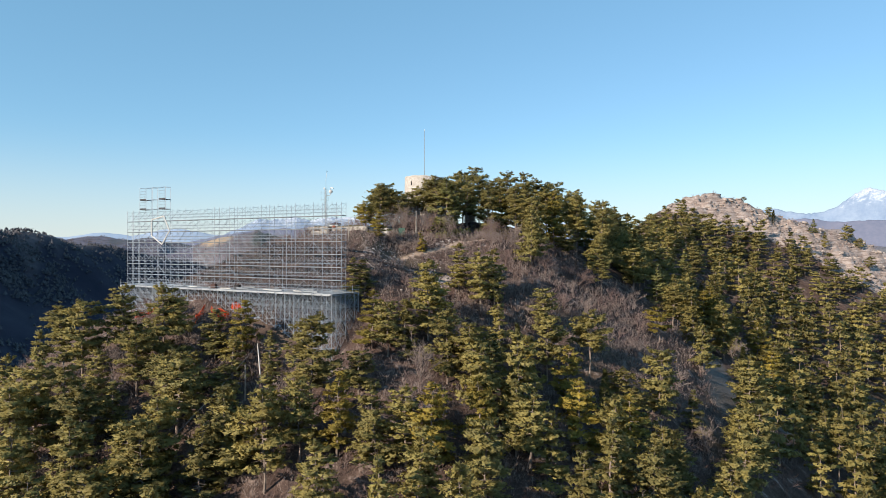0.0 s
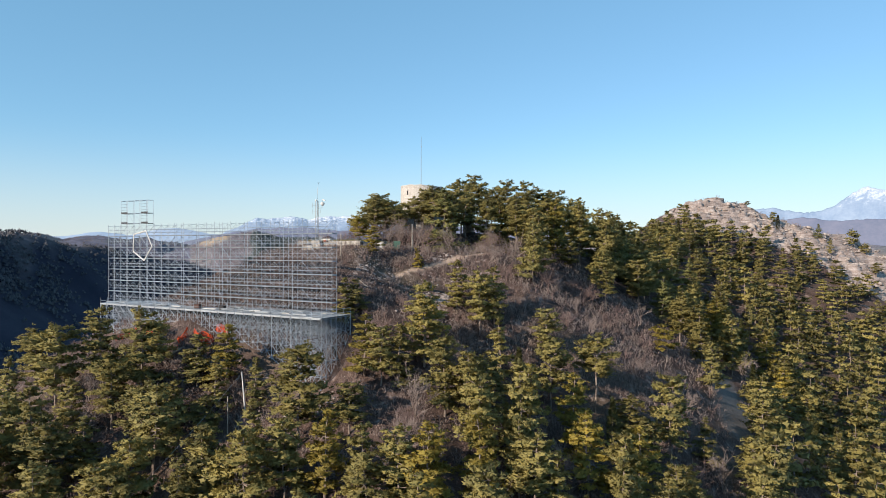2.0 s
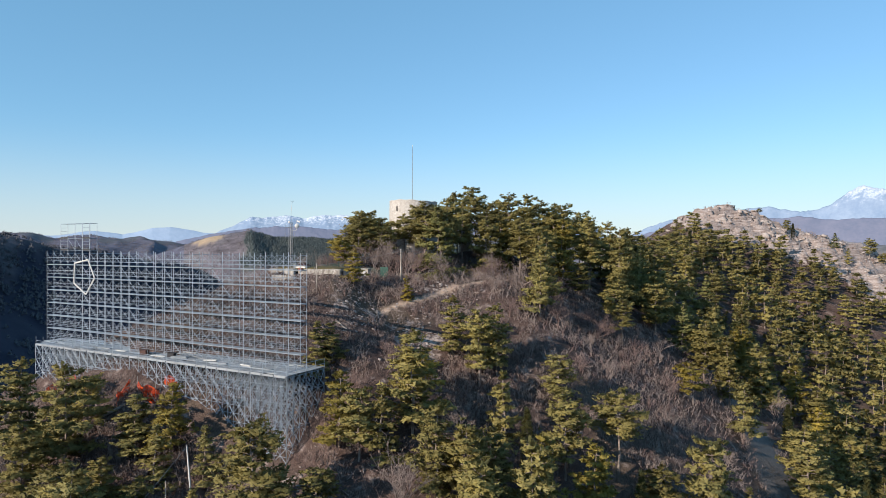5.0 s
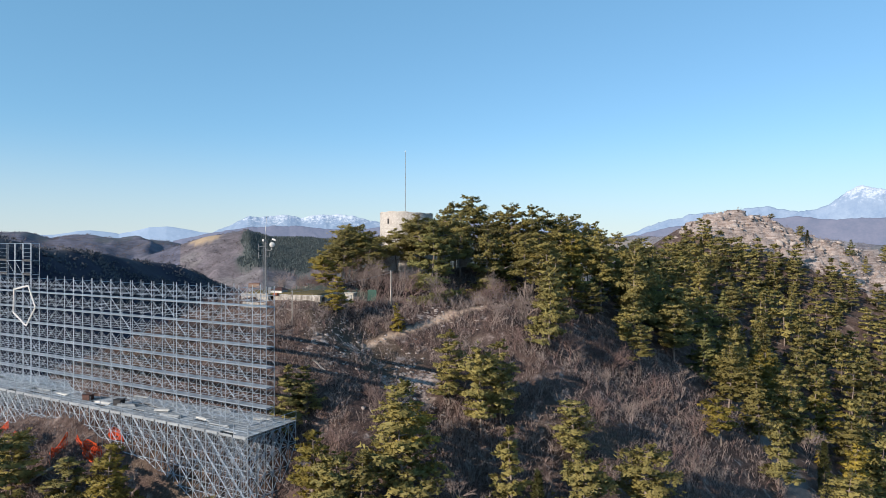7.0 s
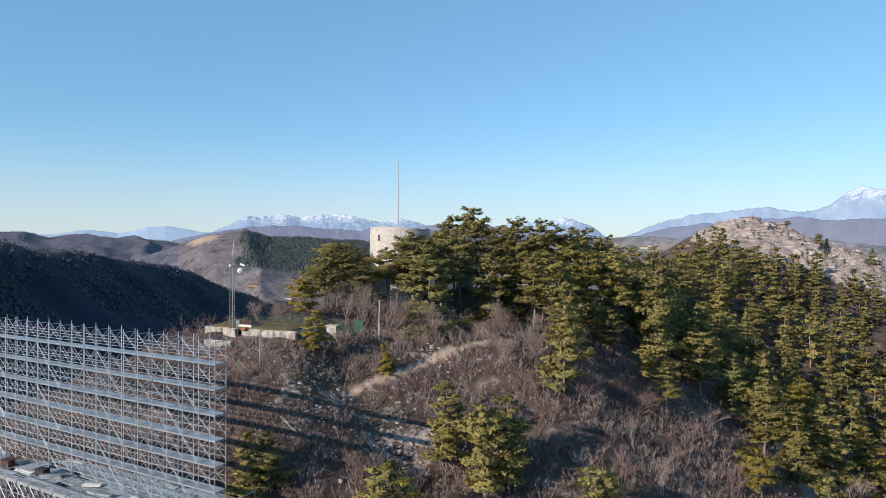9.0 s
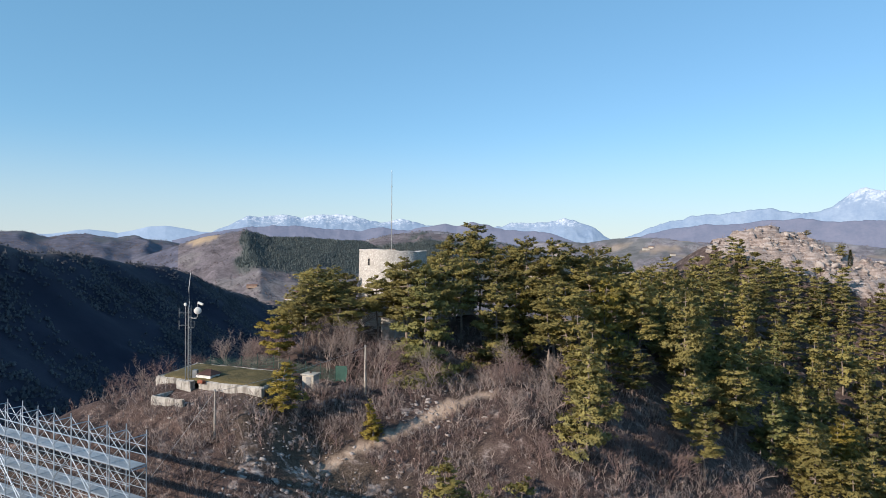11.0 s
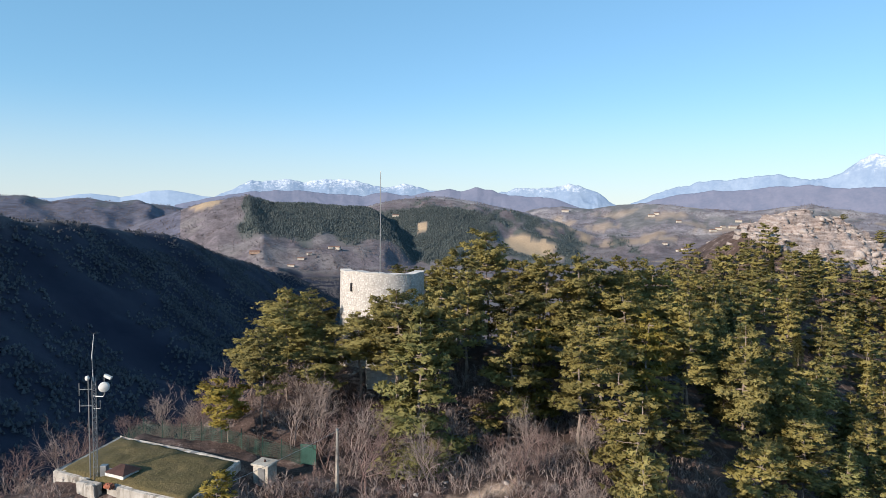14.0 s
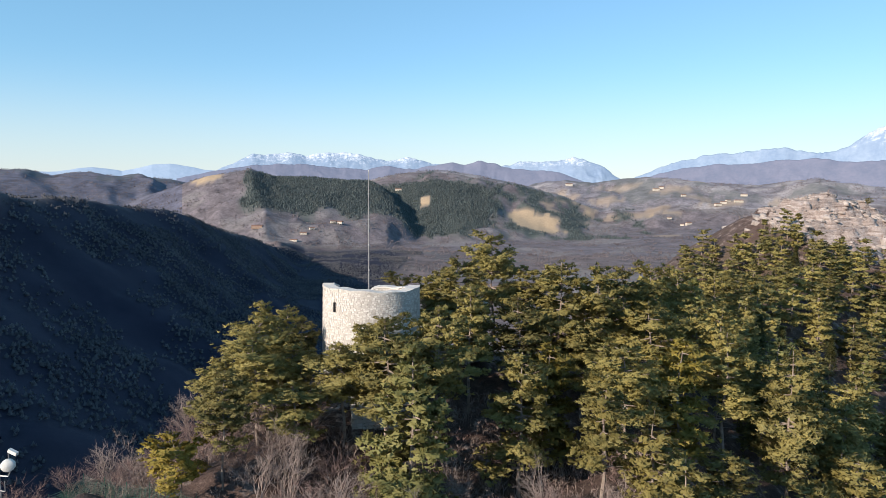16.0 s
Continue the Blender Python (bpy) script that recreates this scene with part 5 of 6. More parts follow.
def dish(bag, p, n, rad, depth):
    """A shallow drum antenna at p that looks along n."""
    q = Vector(n).to_track_quat("Z", "Y")
    prof = [(0.0, -depth * 0.4), (rad * 0.6, -depth * 0.3), (rad, 0), (rad, depth * 0.6), (rad * 0.85, depth * 0.75), (0.0, depth * 0.85)]
    b, k = len(bag.v), 16
    for r, z in prof:
        for i in range(k):
            a = 6.2832 * i / k
            bag.v.append(tuple(Vector(p) + q @ Vector((r * math.cos(a), r * math.sin(a), z))))
    for j in range(len(prof) - 1):
        for i in range(k):
            ii = (i + 1) % k
            bag.f.append((b + j * k + i, b + j * k + ii, b + (j + 1) * k + ii, b + (j + 1) * k + i))


def radio_mast():
    root = tagged(new("radio_mast"), "slim lattice radio mast with white dish and whip aerials", "radio mast")
    root.matrix_basis = pose(-22.3, 121.0, 4.3)

    def tube(name, pts, radii, mat, label="", sides=8):
        b = Bag()
        b.tube(pts, radii, sides, True)
        return part(name, b.mesh(name, mat), None, root, label)

    legs = [(0.17 * math.cos(a), 0.17 * math.sin(a)) for a in (0.5, 2.6, 4.7)]
    for x, y in legs:
        tube("leg", [(x, y, 0), (x, y, 7.4)], [0.03, 0.03], GREY_METAL)
    b = Bag()
    for i in range(18):
        z = 0.1 + 0.4 * i
        for (x, y), (x2, y2) in zip(legs, legs[1:] + legs[:1]):
            b.tube([(x, y, z), (x2, y2, z + 0.4)], [0.013, 0.013], 4)
            b.tube([(x, y, z), (x2, y2, z)], [0.012, 0.012], 4)
    part("lattice", b.mesh("lattice", GREY_METAL), None, root)
    tube("pole", [(-0.38, 0.05, 0.0), (-0.38, 0.05, 7.6)], [0.045, 0.04], GREY_METAL)
    tube("whip", [(0, 0, 7.2), (-0.05, 0, 9.0), (0.12, 0, 10.6)], [0.05, 0.035, 0.02], WHITE, "white whip aerial")
    b = Bag()
    for k in range(4):
        a = 1.57 * k
        b.tube([(0.12, 0, 10.55), (0.12 + 0.3 * math.cos(a), 0.3 * math.sin(a), 10.8)], [0.015, 0.01], 4)
    part("crow_nest", b.mesh("crow_nest", BLACK), None, root)
    tube("arm", [(0, 0, 6.1), (0.75, -0.1, 6.1), (0.85, -0.1, 6.3), (0.85, -0.1, 7.5)], [0.04, 0.04, 0.04, 0.035], GREY_METAL)
    b = Bag()
    dish(b, (0.92, -0.25, 6.85), (0.35, -1, 0.05), 0.36, 0.3)
    big = part("dish", b.mesh("dish", WHITE, True), None, root, "white drum dish")
    b = Bag()
    b.tube([(0.85, -0.1, 6.8), (0.92, -0.2, 6.85)], [0.05, 0.05], 6, True)
    part("clamp", b.mesh("clamp", GREY_METAL), None, big, "grey steel clamp")
    b = Bag()
    dish(b, (-0.25, -0.2, 7.45), (-0.6, -1, 0), 0.17, 0.2)
    part("small_dish", b.mesh("small_dish", WHITE, True), None, root, "small white dish")
    b = Bag()
    b.box(pose(1.15, -0.15, 7.55, 0, 20, -10), 0.55, 0.2, 0.2)
    part("horn", b.mesh("horn", WHITE), None, root, "white horn aerial")
    for z in (6.6, 5.4):
        side_arm = tube("side_arm", [(0, 0, z), (-0.95, -0.1, z)], [0.025, 0.025], GREY_METAL)
        b = Bag()
        b.tube([(-0.95, -0.1, z - 0.45), (-0.95, -0.1, z + 0.45)], [0.03, 0.03], 8, True)
        part("dipole", b.mesh("dipole", GREY_METAL), None, side_arm)
    tube("bracket", [(0, 0, 5.2), (0.5, -0.05, 5.2), (0.5, -0.05, 5.8)], [0.03, 0.03, 0.03], GREY_METAL)
    o = part("cabinet", worn_box(0.5, 0.45, 0.9, 0.03, 31, 0.0), GREY_METAL, root)
    o.location = (0.5, 0.3, 0.95)
    b = Bag()
    dish(b, (0.95, 0.35, 0.3), (0.2, -0.2, 1), 0.42, 0.25)
    part("ground_dish", b.mesh("ground_dish", WHITE, True), None, root, "white dish lying at the foot")


radio_mast()


def pole_thing(name, x, y, height, rad, mat, label, cat, lean=(0, 0), z0=None, bands=0):
    root = tagged(new(name), label, cat)
    base = gz(x, y) - 0.4 if z0 is None else z0
    root.location = (x, y, base)
    b = Bag()
    b.tube([(0, 0, 0), (lean[0] * 0.5, lean[1] * 0.5, height * 0.5), (lean[0], lean[1], height)], [rad, rad * 0.85, rad * 0.6], 10, True)
    part("shaft", b.mesh("shaft", mat), None, root)
    b = Bag()
    b.tube([(lean[0], lean[1], height - 0.05), (lean[0], lean[1], height + 0.10)], [rad * 0.85, rad * 0.7], 8, True)
    part("cap", b.mesh("cap", GREY_METAL), None, root)
    for i in range(bands):
        z = height * (0.35 + 0.5 * i / max(1, bands - 1))
        b = Bag()
        b.tube([(0, 0, z), (0, 0, z + 0.15)], [rad * 1.5, rad * 1.5], 8, True)
        part("joint", b.mesh("joint", GREY_METAL), None, root)
    return root


pole_thing("antenna_pole", -4.4, 148.6, 15.0, 0.06, GREY_POLE, "tall thin grey antenna pole standing inside the tower", "antenna", z0=13.2, bands=4)
pole_thing("utility_pole", -5.2, 122.9, 5.2, 0.14, WOOD_POLE, "pale wooden utility pole on the slope below the tower", "pole")
pole_thing("utility_pole", -16.6, 111.8, 4.4, 0.10, WOOD_POLE, "thin pale wooden pole on the bare slope", "pole")
pole_thing("utility_pole", -25.0, 87.4, 5.4, 0.11, WHITE, "leaning pale utility pole among the trees", "pole", (-0.5, 0.1))
pole_thing("utility_pole", -25.9, 83.3, 4.8, 0.08, WOOD_POLE, "thin grey utility pole among the trees", "pole")


def wire(p, q, sag, label):
    b = Bag()
    pts = [Vector(p).lerp(Vector(q), i / 10) - Vector((0, 0, sag * 4 * (i / 10) * (1 - i / 10))) for i in range(11)]
    b.tube(pts, [0.018] * 11, 4)
    tagged(new("overhead_wire", b.mesh("overhead_wire", GREY_METAL)), label, "wire")


P1 = (-25.5, 87.5, gz(-25, 87.4) + 4.9)
for k in (0, 0.5):
    wire(P1, (-34 + k, 68, gz(-34, 68) + 5.0 + k), 0.5, "thin overhead wire running down the slope from a pole")
wire((-5.2, 122.9, gz(-5.2, 122.9) + 4.7), (-16.6, 111.8, gz(-16.6, 111.8) + 3.9), 0.3, "thin wire between two poles on the slope")
wire((-16.6, 111.8, gz(-16.6, 111.8) + 3.9), (-21.5, 107.0, gz(-21.5, 107) + 0.2), 0.05, "thin guy wire from the pole to the ground")


def meter_hut():
    root = tagged(new("meter_hut"), "small grey concrete hut with an overhanging slab roof", "hut")
    x, y = -11.0, 124.3
    root.matrix_basis = pose(x, y, gz(x, y) + 1.55, 0, 0, -20)
    part("body", worn_box(1.35, 1.2, 1.9, 0.03, 41, 0.01), CONCRETE, root)
    o = part("roof_slab", worn_box(1.6, 1.45, 0.14, 0.03, 42, 0.01), CONCRETE, root)
    o.location = (0, 0, 0.14)
    b = Bag()
    b.box(Matrix.Translation((0.1, -0.62, -0.75)), 0.6, 0.05, 1.2)
    part("door", b.mesh("door", GREY_METAL), None, root, "grey metal door")
    b = Bag()
    b.tube([(0, 0, 0.1), (0, 0, 0.3)], [0.1, 0.08], 8, True)
    part("vent", b.mesh("vent", DARK), None, root)


meter_hut()


FENCE = [(-27.5, 133.6), (-24.5, 133.2), (-20.4, 131.6), (-16.3, 130.0), (-12.4, 128.6), (-9.0, 127.8)]


def mesh_fence():
    root = tagged(new("wire_fence"), "green wire mesh fence with posts behind the bunker", "fence")
    line = FENCE
    posts = []
    for (ax, ay), (bx, by) in zip(line, line[1:]):
        for s in (0, 0.5):
            posts.append((ax + (bx - ax) * s, ay + (by - ay) * s))
    posts.append(line[-1])
    for x, y in posts:
        b = Bag()
        b.tube([(x, y, gz(x, y) - 0.3), (x, y, gz(x, y) + 1.75)], [0.03, 0.03], 6, True)
        part("post", b.mesh("post", GREEN_MESH), None, root)
    for (ax, ay), (bx, by) in zip(posts, posts[1:]):
        b = Bag()
        za, zb = gz(ax, ay), gz(bx, by)
        for i in range(19):
            s = i / 18
            x, y, z = ax + (bx - ax) * s, ay + (by - ay) * s, za + (zb - za) * s
            b.tube([(x, y, z), (x, y, z + 1.3)], [0.012, 0.012], 3)
        for i in range(9):
            b.tube([(ax, ay, za + 0.2 * i), (bx, by, zb + 0.16 * i)], [0.012, 0.012], 3)
        part("mesh_panel", b.mesh("mesh_panel", GREEN_MESH), None, root)
    b = Bag()
    x, y = posts[-1]
    b.box(pose(x + 0.7, y - 0.2, gz(x, y) + 0.95, 0, 0, -12), 1.3, 0.05, 1.7)
    part("gate", b.mesh("gate", GREEN_MESH), None, root, "solid green metal gate")


mesh_fence()


def safety_net(x, y, turn, length, height, seed):
    """A sagging strip of coarse netting between stakes."""
    rnd = random.Random(seed)
    root = tagged(new("safety_net"), "sagging strip of orange-red plastic safety netting on stakes", "netting", "orange netting under the deck")
    root.matrix_basis = pose(x, y, 0, 0, 0, turn)
    inv = root.matrix_basis.inverted()
    n, m = int(length / 0.16), int(height / 0.14)
    ph = rnd.uniform(0, 6)

    def at(i, j):
        s = i / n
        w = root.matrix_basis @ Vector((length * (s - 0.5), 0.3 * math.sin(s * 5 + ph), 0))
        return Vector((length * (s - 0.5), 0.3 * math.sin(s * 5 + ph) + 0.1 * math.sin(j + s * 9), gz(w.x, w.y) + 0.15 + height * j / m * (0.7 + 0.3 * math.cos(s * 7 + ph))))

    net = Bag()
    for i in range(n + 1):
        net.tube([at(i, j) for j in range(m + 1)], [0.035] * (m + 1), 3)
    for j in range(m + 1):
        net.tube([at(i, j) for i in range(n + 1)], [0.04] * (n + 1), 3)
    part("net", net.mesh("net", RED_NET), None, root)
    for i in (0, n):
        b = Bag()
        p = at(i, 0)
        b.tube([p - Vector((0, 0, 0.6)), p + Vector((0, 0, height + 0.2))], [0.03, 0.03], 6, True)
        part("stake", b.mesh("stake", GREY_METAL), None, root)


for i, (x, y, turn, ln, h) in enumerate(((-49.5, 106.0, 35, 3.4, 1.0), (-44.2, 102.6, -30, 2.6, 1.1), (-38.2, 99.6, 70, 1.8, 1.5), (-35.4, 99.8, -10, 2.6, 1.4), (-34.2, 98.8, 10, 1.9, 1.6), (-32.6, 100.6, -35, 2.2, 1.3))):
    safety_net(x, y, turn, ln, h, i)


def log(x, y, turn, length, rad):
    b = Bag()
    b.tube([(-length / 2, 0, 0), (-length / 4, 0.06, 0.05), (length / 4, -0.05, 0), (length / 2, 0.08, 0.03)], [rad, rad * 0.9, rad * 0.8, rad * 0.55], 8, True)
    ob = tagged(new("fallen_log", b.mesh("fallen_log", WOOD_POLE)), "added pale log lying on the slope below the scaffold", "log")
    d = Vector((math.cos(radians(turn)), math.sin(radians(turn))))
    za, zb = gz(x - d.x * length / 2, y - d.y * length / 2), gz(x + d.x * length / 2, y + d.y * length / 2)
    ob.matrix_basis = pose(x, y, (za + zb) / 2 + rad * 0.6, 0, -math.degrees(math.atan2(zb - za, length)), turn)


# added log in place of a pale dirt ledge
log(-38.6, 97.9, 33, 3.2, 0.2)
log(-12.0, 104.5, -40, 2.4, 0.14)


# ---- far houses ----
def house(x, y, turn, length, width, wall_h, label, mat_wall=RENDERED):
    root = tagged(new("house"), label, "house", "far houses in the valley")
    z = float(ground(np.array([x]), np.array([y]))[0])
    root.matrix_basis = pose(x, y, z - 1, 0, 0, turn)
    b = Bag()
    b.box(Matrix.Translation((0, 0, wall_h / 2)), length, width, wall_h)
    part("wall", b.mesh("house_wall", mat_wall), None, root)
    r = Bag()
    L, W, e = length / 2 + 0.5, width / 2 + 0.6, wall_h
    r.v = [(-L, -W, e - 0.2), (L, -W, e - 0.2), (L, W, e - 0.2), (-L, W, e - 0.2), (-L, 0, e + width * 0.24), (L, 0, e + width * 0.24)]
    r.f = [(0, 1, 5, 4), (2, 3, 4, 5), (0, 4, 3), (1, 2, 5), (3, 2, 1, 0)]
    part("roof", r.mesh("house_roof", TILE), None, root)
    for i in range(int(length // 5)):
        w = Bag()
        w.box(Matrix.Translation((-length / 2 + 2.5 + 5 * i, -width / 2 - 0.03, wall_h * 0.55)), 1.2, 0.12, 1.6)
        win = part("window", w.mesh("house_window", WHITE), None, root)
        w = Bag()
        w.box(Matrix.Translation((-length / 2 + 2.5 + 5 * i, -width / 2 - 0.10, wall_h * 0.55)), 1.0, 0.06, 1.4)
        part("pane", w.mesh("window_pane", BLACK), None, win, "dark glass pane")


house(-600, 2150, 8, 34, 14, 9, "long farmhouse with a clay tile roof and ochre walls", mottled("ochre_wall", (0.24, 0.165, 0.125), (0.34, 0.245, 0.19), 0.2, 0.9))
for x, y, turn, ln, w, h in ((-352, 2270, -15, 26, 14, 8), (-372, 2262, 20, 16, 11, 7), (-452, 2160, 10, 22, 12, 6), (-470, 2100, -8, 24, 10, 5), (-430, 2190, 30, 16, 10, 6), (1146, 3500, 5, 34, 16, 12), (1180, 3520, -12, 26, 14, 10),
                             (1330, 3150, 12, 34, 14, 9), (1365, 3170, -5, 28, 14, 10), (1435, 3165, 0, 40, 16, 10), (1400, 3200, 20, 26, 12, 9), (754, 3880, 0, 40, 18, 12), (1108, 2930, 15, 26, 14, 12), (1090, 2960, -20, 18, 12, 9), (1045, 3000, 0, 20, 12, 8), (1230, 3330, 8, 24, 12, 9), (1500, 3250, -10, 30, 14, 10), (-205, 3080, 5, 30, 14, 9)):
    house(x, y, turn, ln, w, h, "pale rendered country house with a clay tile roof")


# ---- single trees ----
# slope below the scaffold
plant("mid", 0, -47.9, 95.4, 10.3)
plant("mid", 3, -59.6, 99.6, 9.2)
plant("mid", 1, -39.9, 95.1, 6.7)
plant("bare", 0, -47.1, 102.7, 5.0)
plant("gold", 0, -28.9, 91.6, 8.4)
plant("mid", 4, -33.0, 92.0, 7.3)
plant("mid", 0, -46.6, 86.0, 7.0)
plant("mid", 3, -41.2, 85.5, 9.6)
plant("mid", 2, -29.2, 88.3, 6.5)
plant("mid", 1, -28.5, 82.5, 5.5)
plant("mid", 2, -21.8, 79.3, 6.2)
plant("mid", 3, -35.4, 81.9, 9.2)
plant("mid", 4, -40.7, 78.7, 7.3)
plant("mid", 0, -24.2, 72.1, 10.0)
plant("mid", 3, -32.8, 73.3, 10.0)
plant("mid", 2, -16.4, 82.8, 4.6)
plant("mid", 2, -24.3, 89.1, 6.0)
plant("mid", 1, -16.2, 71.8, 9.0)
plant("mid", 0, -33.8, 86.5, 5.6)
plant("mid", 3, -42.3, 74.4, 10.0)
plant("mid", 1, -34.4, 69.8, 10.0)
plant("mid", 4, -26.7, 69.7, 10.0)
plant("bare", 1, -44.3, 83.8, 6.0)
plant("bare", 0, -21.1, 74.4, 6.0)
plant("bare", 1, -20.9, 73.1, 7.0)
plant("bare", 0, -29.5, 75.6, 6.0)
plant("bare", 2, -38.4, 73.8, 5.0)
plant("bare", 1, -49.1, 79.6, 6.0)
plant("mid", 3, -50.6, 78.7, 11.0)
plant("mid", 0, -46.7, 68.8, 11.0)
plant("mid", 1, -32.2, 67.9, 11.0)
plant("mid", 4, -24.3, 71.4, 11.0)
plant("gold", 0, -31.9, 69.2, 8.0)
plant("bare", 0, -19.8, 83.2, 5.0)
plant("bare", 2, 1.8, 93.7, 4.0)
plant("bare", 0, -2.9, 78.2, 6.0)
plant("bare", 1, -5.2, 75.7, 7.0)
plant("bare", 1, 3.3, 93.1, 5.0)

# slope below the trail
plant("gold", 0, -10.0, 90.3, 8.2, 0.85)
plant("mid", 1, -7.6, 87.8, 7.4)
plant("mid", 2, -5.4, 88.0, 7.6)
plant("gold", 1, -0.7, 96.5, 5.8)
plant("mid", 2, -14.0, 98.4, 6.2)
plant("mid", 4, 2.7, 106.9, 8.4, 0.7)
plant("mid", 3, 6.1, 103.5, 10.0, 0.72)
plant("mid", 2, 8.5, 95.4, 9.6)
plant("cypress", 0, 11.1, 94.9, 7.0)
plant("mid", 1, 16.5, 103.8, 7.4)
plant("near", 0, 22.6, 97.7, 11.7)
plant("gold", 0, 17.7, 89.1, 10.3)
plant("mid", 0, 0.6, 83.8, 9.8)
plant("mid", 3, 3.7, 82.7, 9.5)
plant("mid", 4, 6.5, 85.9, 7.6)
plant("gold", 0, 11.1, 86.4, 9.1)
plant("bare", 1, -3.0, 80.7, 8.4)
plant("gold", 0, -11.9, 71.6, 10.0)
plant("mid", 1, -10.5, 79.7, 5.9)
plant("gold", 0, -1.1, 70.6, 10.0)
plant("gold", 0, 4.3, 73.1, 10.0)
plant("gold", 0, 17.5, 80.6, 10.0)
plant("mid", 4, -7.4, 69.7, 10.0)
plant("mid", 0, -4.2, 70.7, 9.0)
plant("mid", 2, 8.7, 75.4, 9.0)
plant("mid", 3, 10.3, 74.0, 9.0)
plant("cypress", 0, 23.3, 91.2, 8.0)
plant("mid", 2, 12.5, 73.4, 8.0)
plant("mid", 1, 4.5, 66.3, 10.0)
plant("mid", 4, -2.5, 65.0, 10.0)
plant("mid", 0, -12.7, 64.1, 9.0)
plant("gold", 0, -11.9, 116.1, 5.1)
plant("mid", 4, 8.6, 105.6, 9.4, 0.72)
plant("bare", 1, 8.7, 119.1, 5.0)
plant("bare", 1, 13.8, 121.9, 6.0)
plant("mid", 4, -12.2, 99.0, 5.2)
plant("bare", 2, -4.8, 100.7, 4.0)
plant("gold", 2, -3.9, 117.0, 3.5)

# shoulder and gully
plant("mid", 0, 16.5, 118.6, 10.7, 0.85)
plant("near", 2, 32.3, 129.4, 8.0)
plant("mid", 1, 43.8, 146.0, 9.9)
plant("gold", 1, 42.6, 124.7, 6.8)
plant("gold", 0, 66.4, 157.6, 12.0)
plant("gold", 1, 100.5, 220.6, 6.6)
plant("mid", 3, 51.1, 160.9, 7.8)
plant("gold", 0, 25.1, 85.5, 9.8)
plant("mid", 0, 27.4, 90.0, 8.1)
plant("bare", 1, 62.6, 137.6, 8.6)
plant("cypress", 0, 63.0, 133.3, 8.5)
plant("bare", 1, 39.8, 108.2, 5.2)
plant("mid", 2, 38.5, 97.9, 6.5)
plant("mid", 1, 45.8, 98.1, 8.0)
plant("mid", 4, 49.7, 100.0, 8.3)
plant("mid", 1, 26.3, 93.7, 7.0)
plant("mid", 0, 66.5, 128.4, 8.7)
plant("mid", 2, 69.9, 126.0, 8.4)
plant("bare", 0, 34.1, 126.4, 5.0)
plant("bare", 1, 25.4, 112.2, 5.0)
plant("bare", 0, 37.9, 121.9, 5.0)
plant("bare", 1, 60.1, 167.5, 5.0)
plant("bare", 0, 19.1, 118.5, 4.0)
plant("bare", 1, 24.1, 117.7, 4.0)
plant("bare", 0, 31.1, 122.4, 4.0)
plant("bare", 2, 20.8, 111.0, 4.0)
plant("bare", 1, 40.9, 135.2, 5.0)
plant("bare", 0, 11.6, 116.3, 4.0)
plant("bare", 1, 13.7, 110.2, 4.0)
plant("gold", 0, 63.7, 154.6, 10.8)
plant("mid", 4, 52.9, 153.7, 8.7)

# single trees on the rocky slope
plant("mid", 3, 177.6, 279.3, 8.3)
plant("cedar", 1, 158.6, 271.9, 6.1)
plant("cypress", 0, 138.2, 265.5, 6.0)
plant("mid", 3, 180.3, 274.7, 5.2)
plant("bare", 2, 146.9, 241.8, 4.6)
plant("mid", 2, 157.7, 262.0, 6.4)
plant("mid", 1, 169.8, 252.5, 5.0)

# the summit
plant("near", 0, -1.5, 136.6, 13.2)
plant("cedar", 0, 0.7, 131.8, 14.2)
plant("near", 0, 2.4, 139.6, 14.5)
plant("near", 1, -13.2, 131.5, 9.0, 0.7)
plant("gold", 1, -15.7, 130, 5.6)
plant("gold", 0, 12.8, 144.1, 12.3)
plant("near", 2, 15.1, 132.4, 11.1)
plant("gold", 0, 24.8, 143.5, 12.7)
plant("mid", 4, 18.5, 131.9, 10.1)
plant("mid", 4, 18.2, 125.3, 11.0, 0.85)
plant("near", 2, 31.0, 147.9, 13.9)
plant("near", 3, 36.4, 145.6, 16.6)
plant("mid", 1, 26.7, 137.7, 6.5)
plant("mid", 4, 45.5, 150.9, 9.0)
plant("mid", 2, 57.9, 159.7, 8.7)
plant("mid", 3, 32.8, 134.3, 9.0)
plant("near", 4, 33.1, 160.1, 12.0)
plant("near", 1, 19.0, 140.0, 12.0)
plant("near", 0, 10.8, 150.2, 12.0)
plant("near", 4, 17.6, 151.9, 12.0)
plant("cypress", 0, 85.9, 234.9, 9.0)
plant("cedar", 1, 68.9, 208.6, 8.0)
plant("near", 2, 82.8, 216.6, 11.0)
plant("bare", 0, 10.9, 127.2, 4.0)
plant("bare", 2, 8.6, 125.8, 4.0)
plant("near", 1, 9.1, 162, 14.6)
plant("near", 3, 15, 153, 15.3)
plant("near", 2, 19.5, 152.5, 17.0)
plant("near", 0, 23.5, 157, 15.9)
plant("near", 4, 28, 163, 14.7)
plant("near", 1, 34, 170, 14.2)
plant("near", 3, 43, 180, 12.9)
plant("near", 2, 50, 186, 12.7)
plant("near", 4, 51, 194, 12.1)
plant("near", 0, 70, 211, 10.5)
plant("near", 0, 56, 203, 10.8)
plant("near", 0, -14.5, 145, 10.2, 1.0)
plant("near", 1, -10.6, 142, 7.4, 0.8)
plant("near", 0, -5.4, 138.5, 9.2, 0.85)
plant("near", 4, -12.5, 138, 9.2, 0.95)
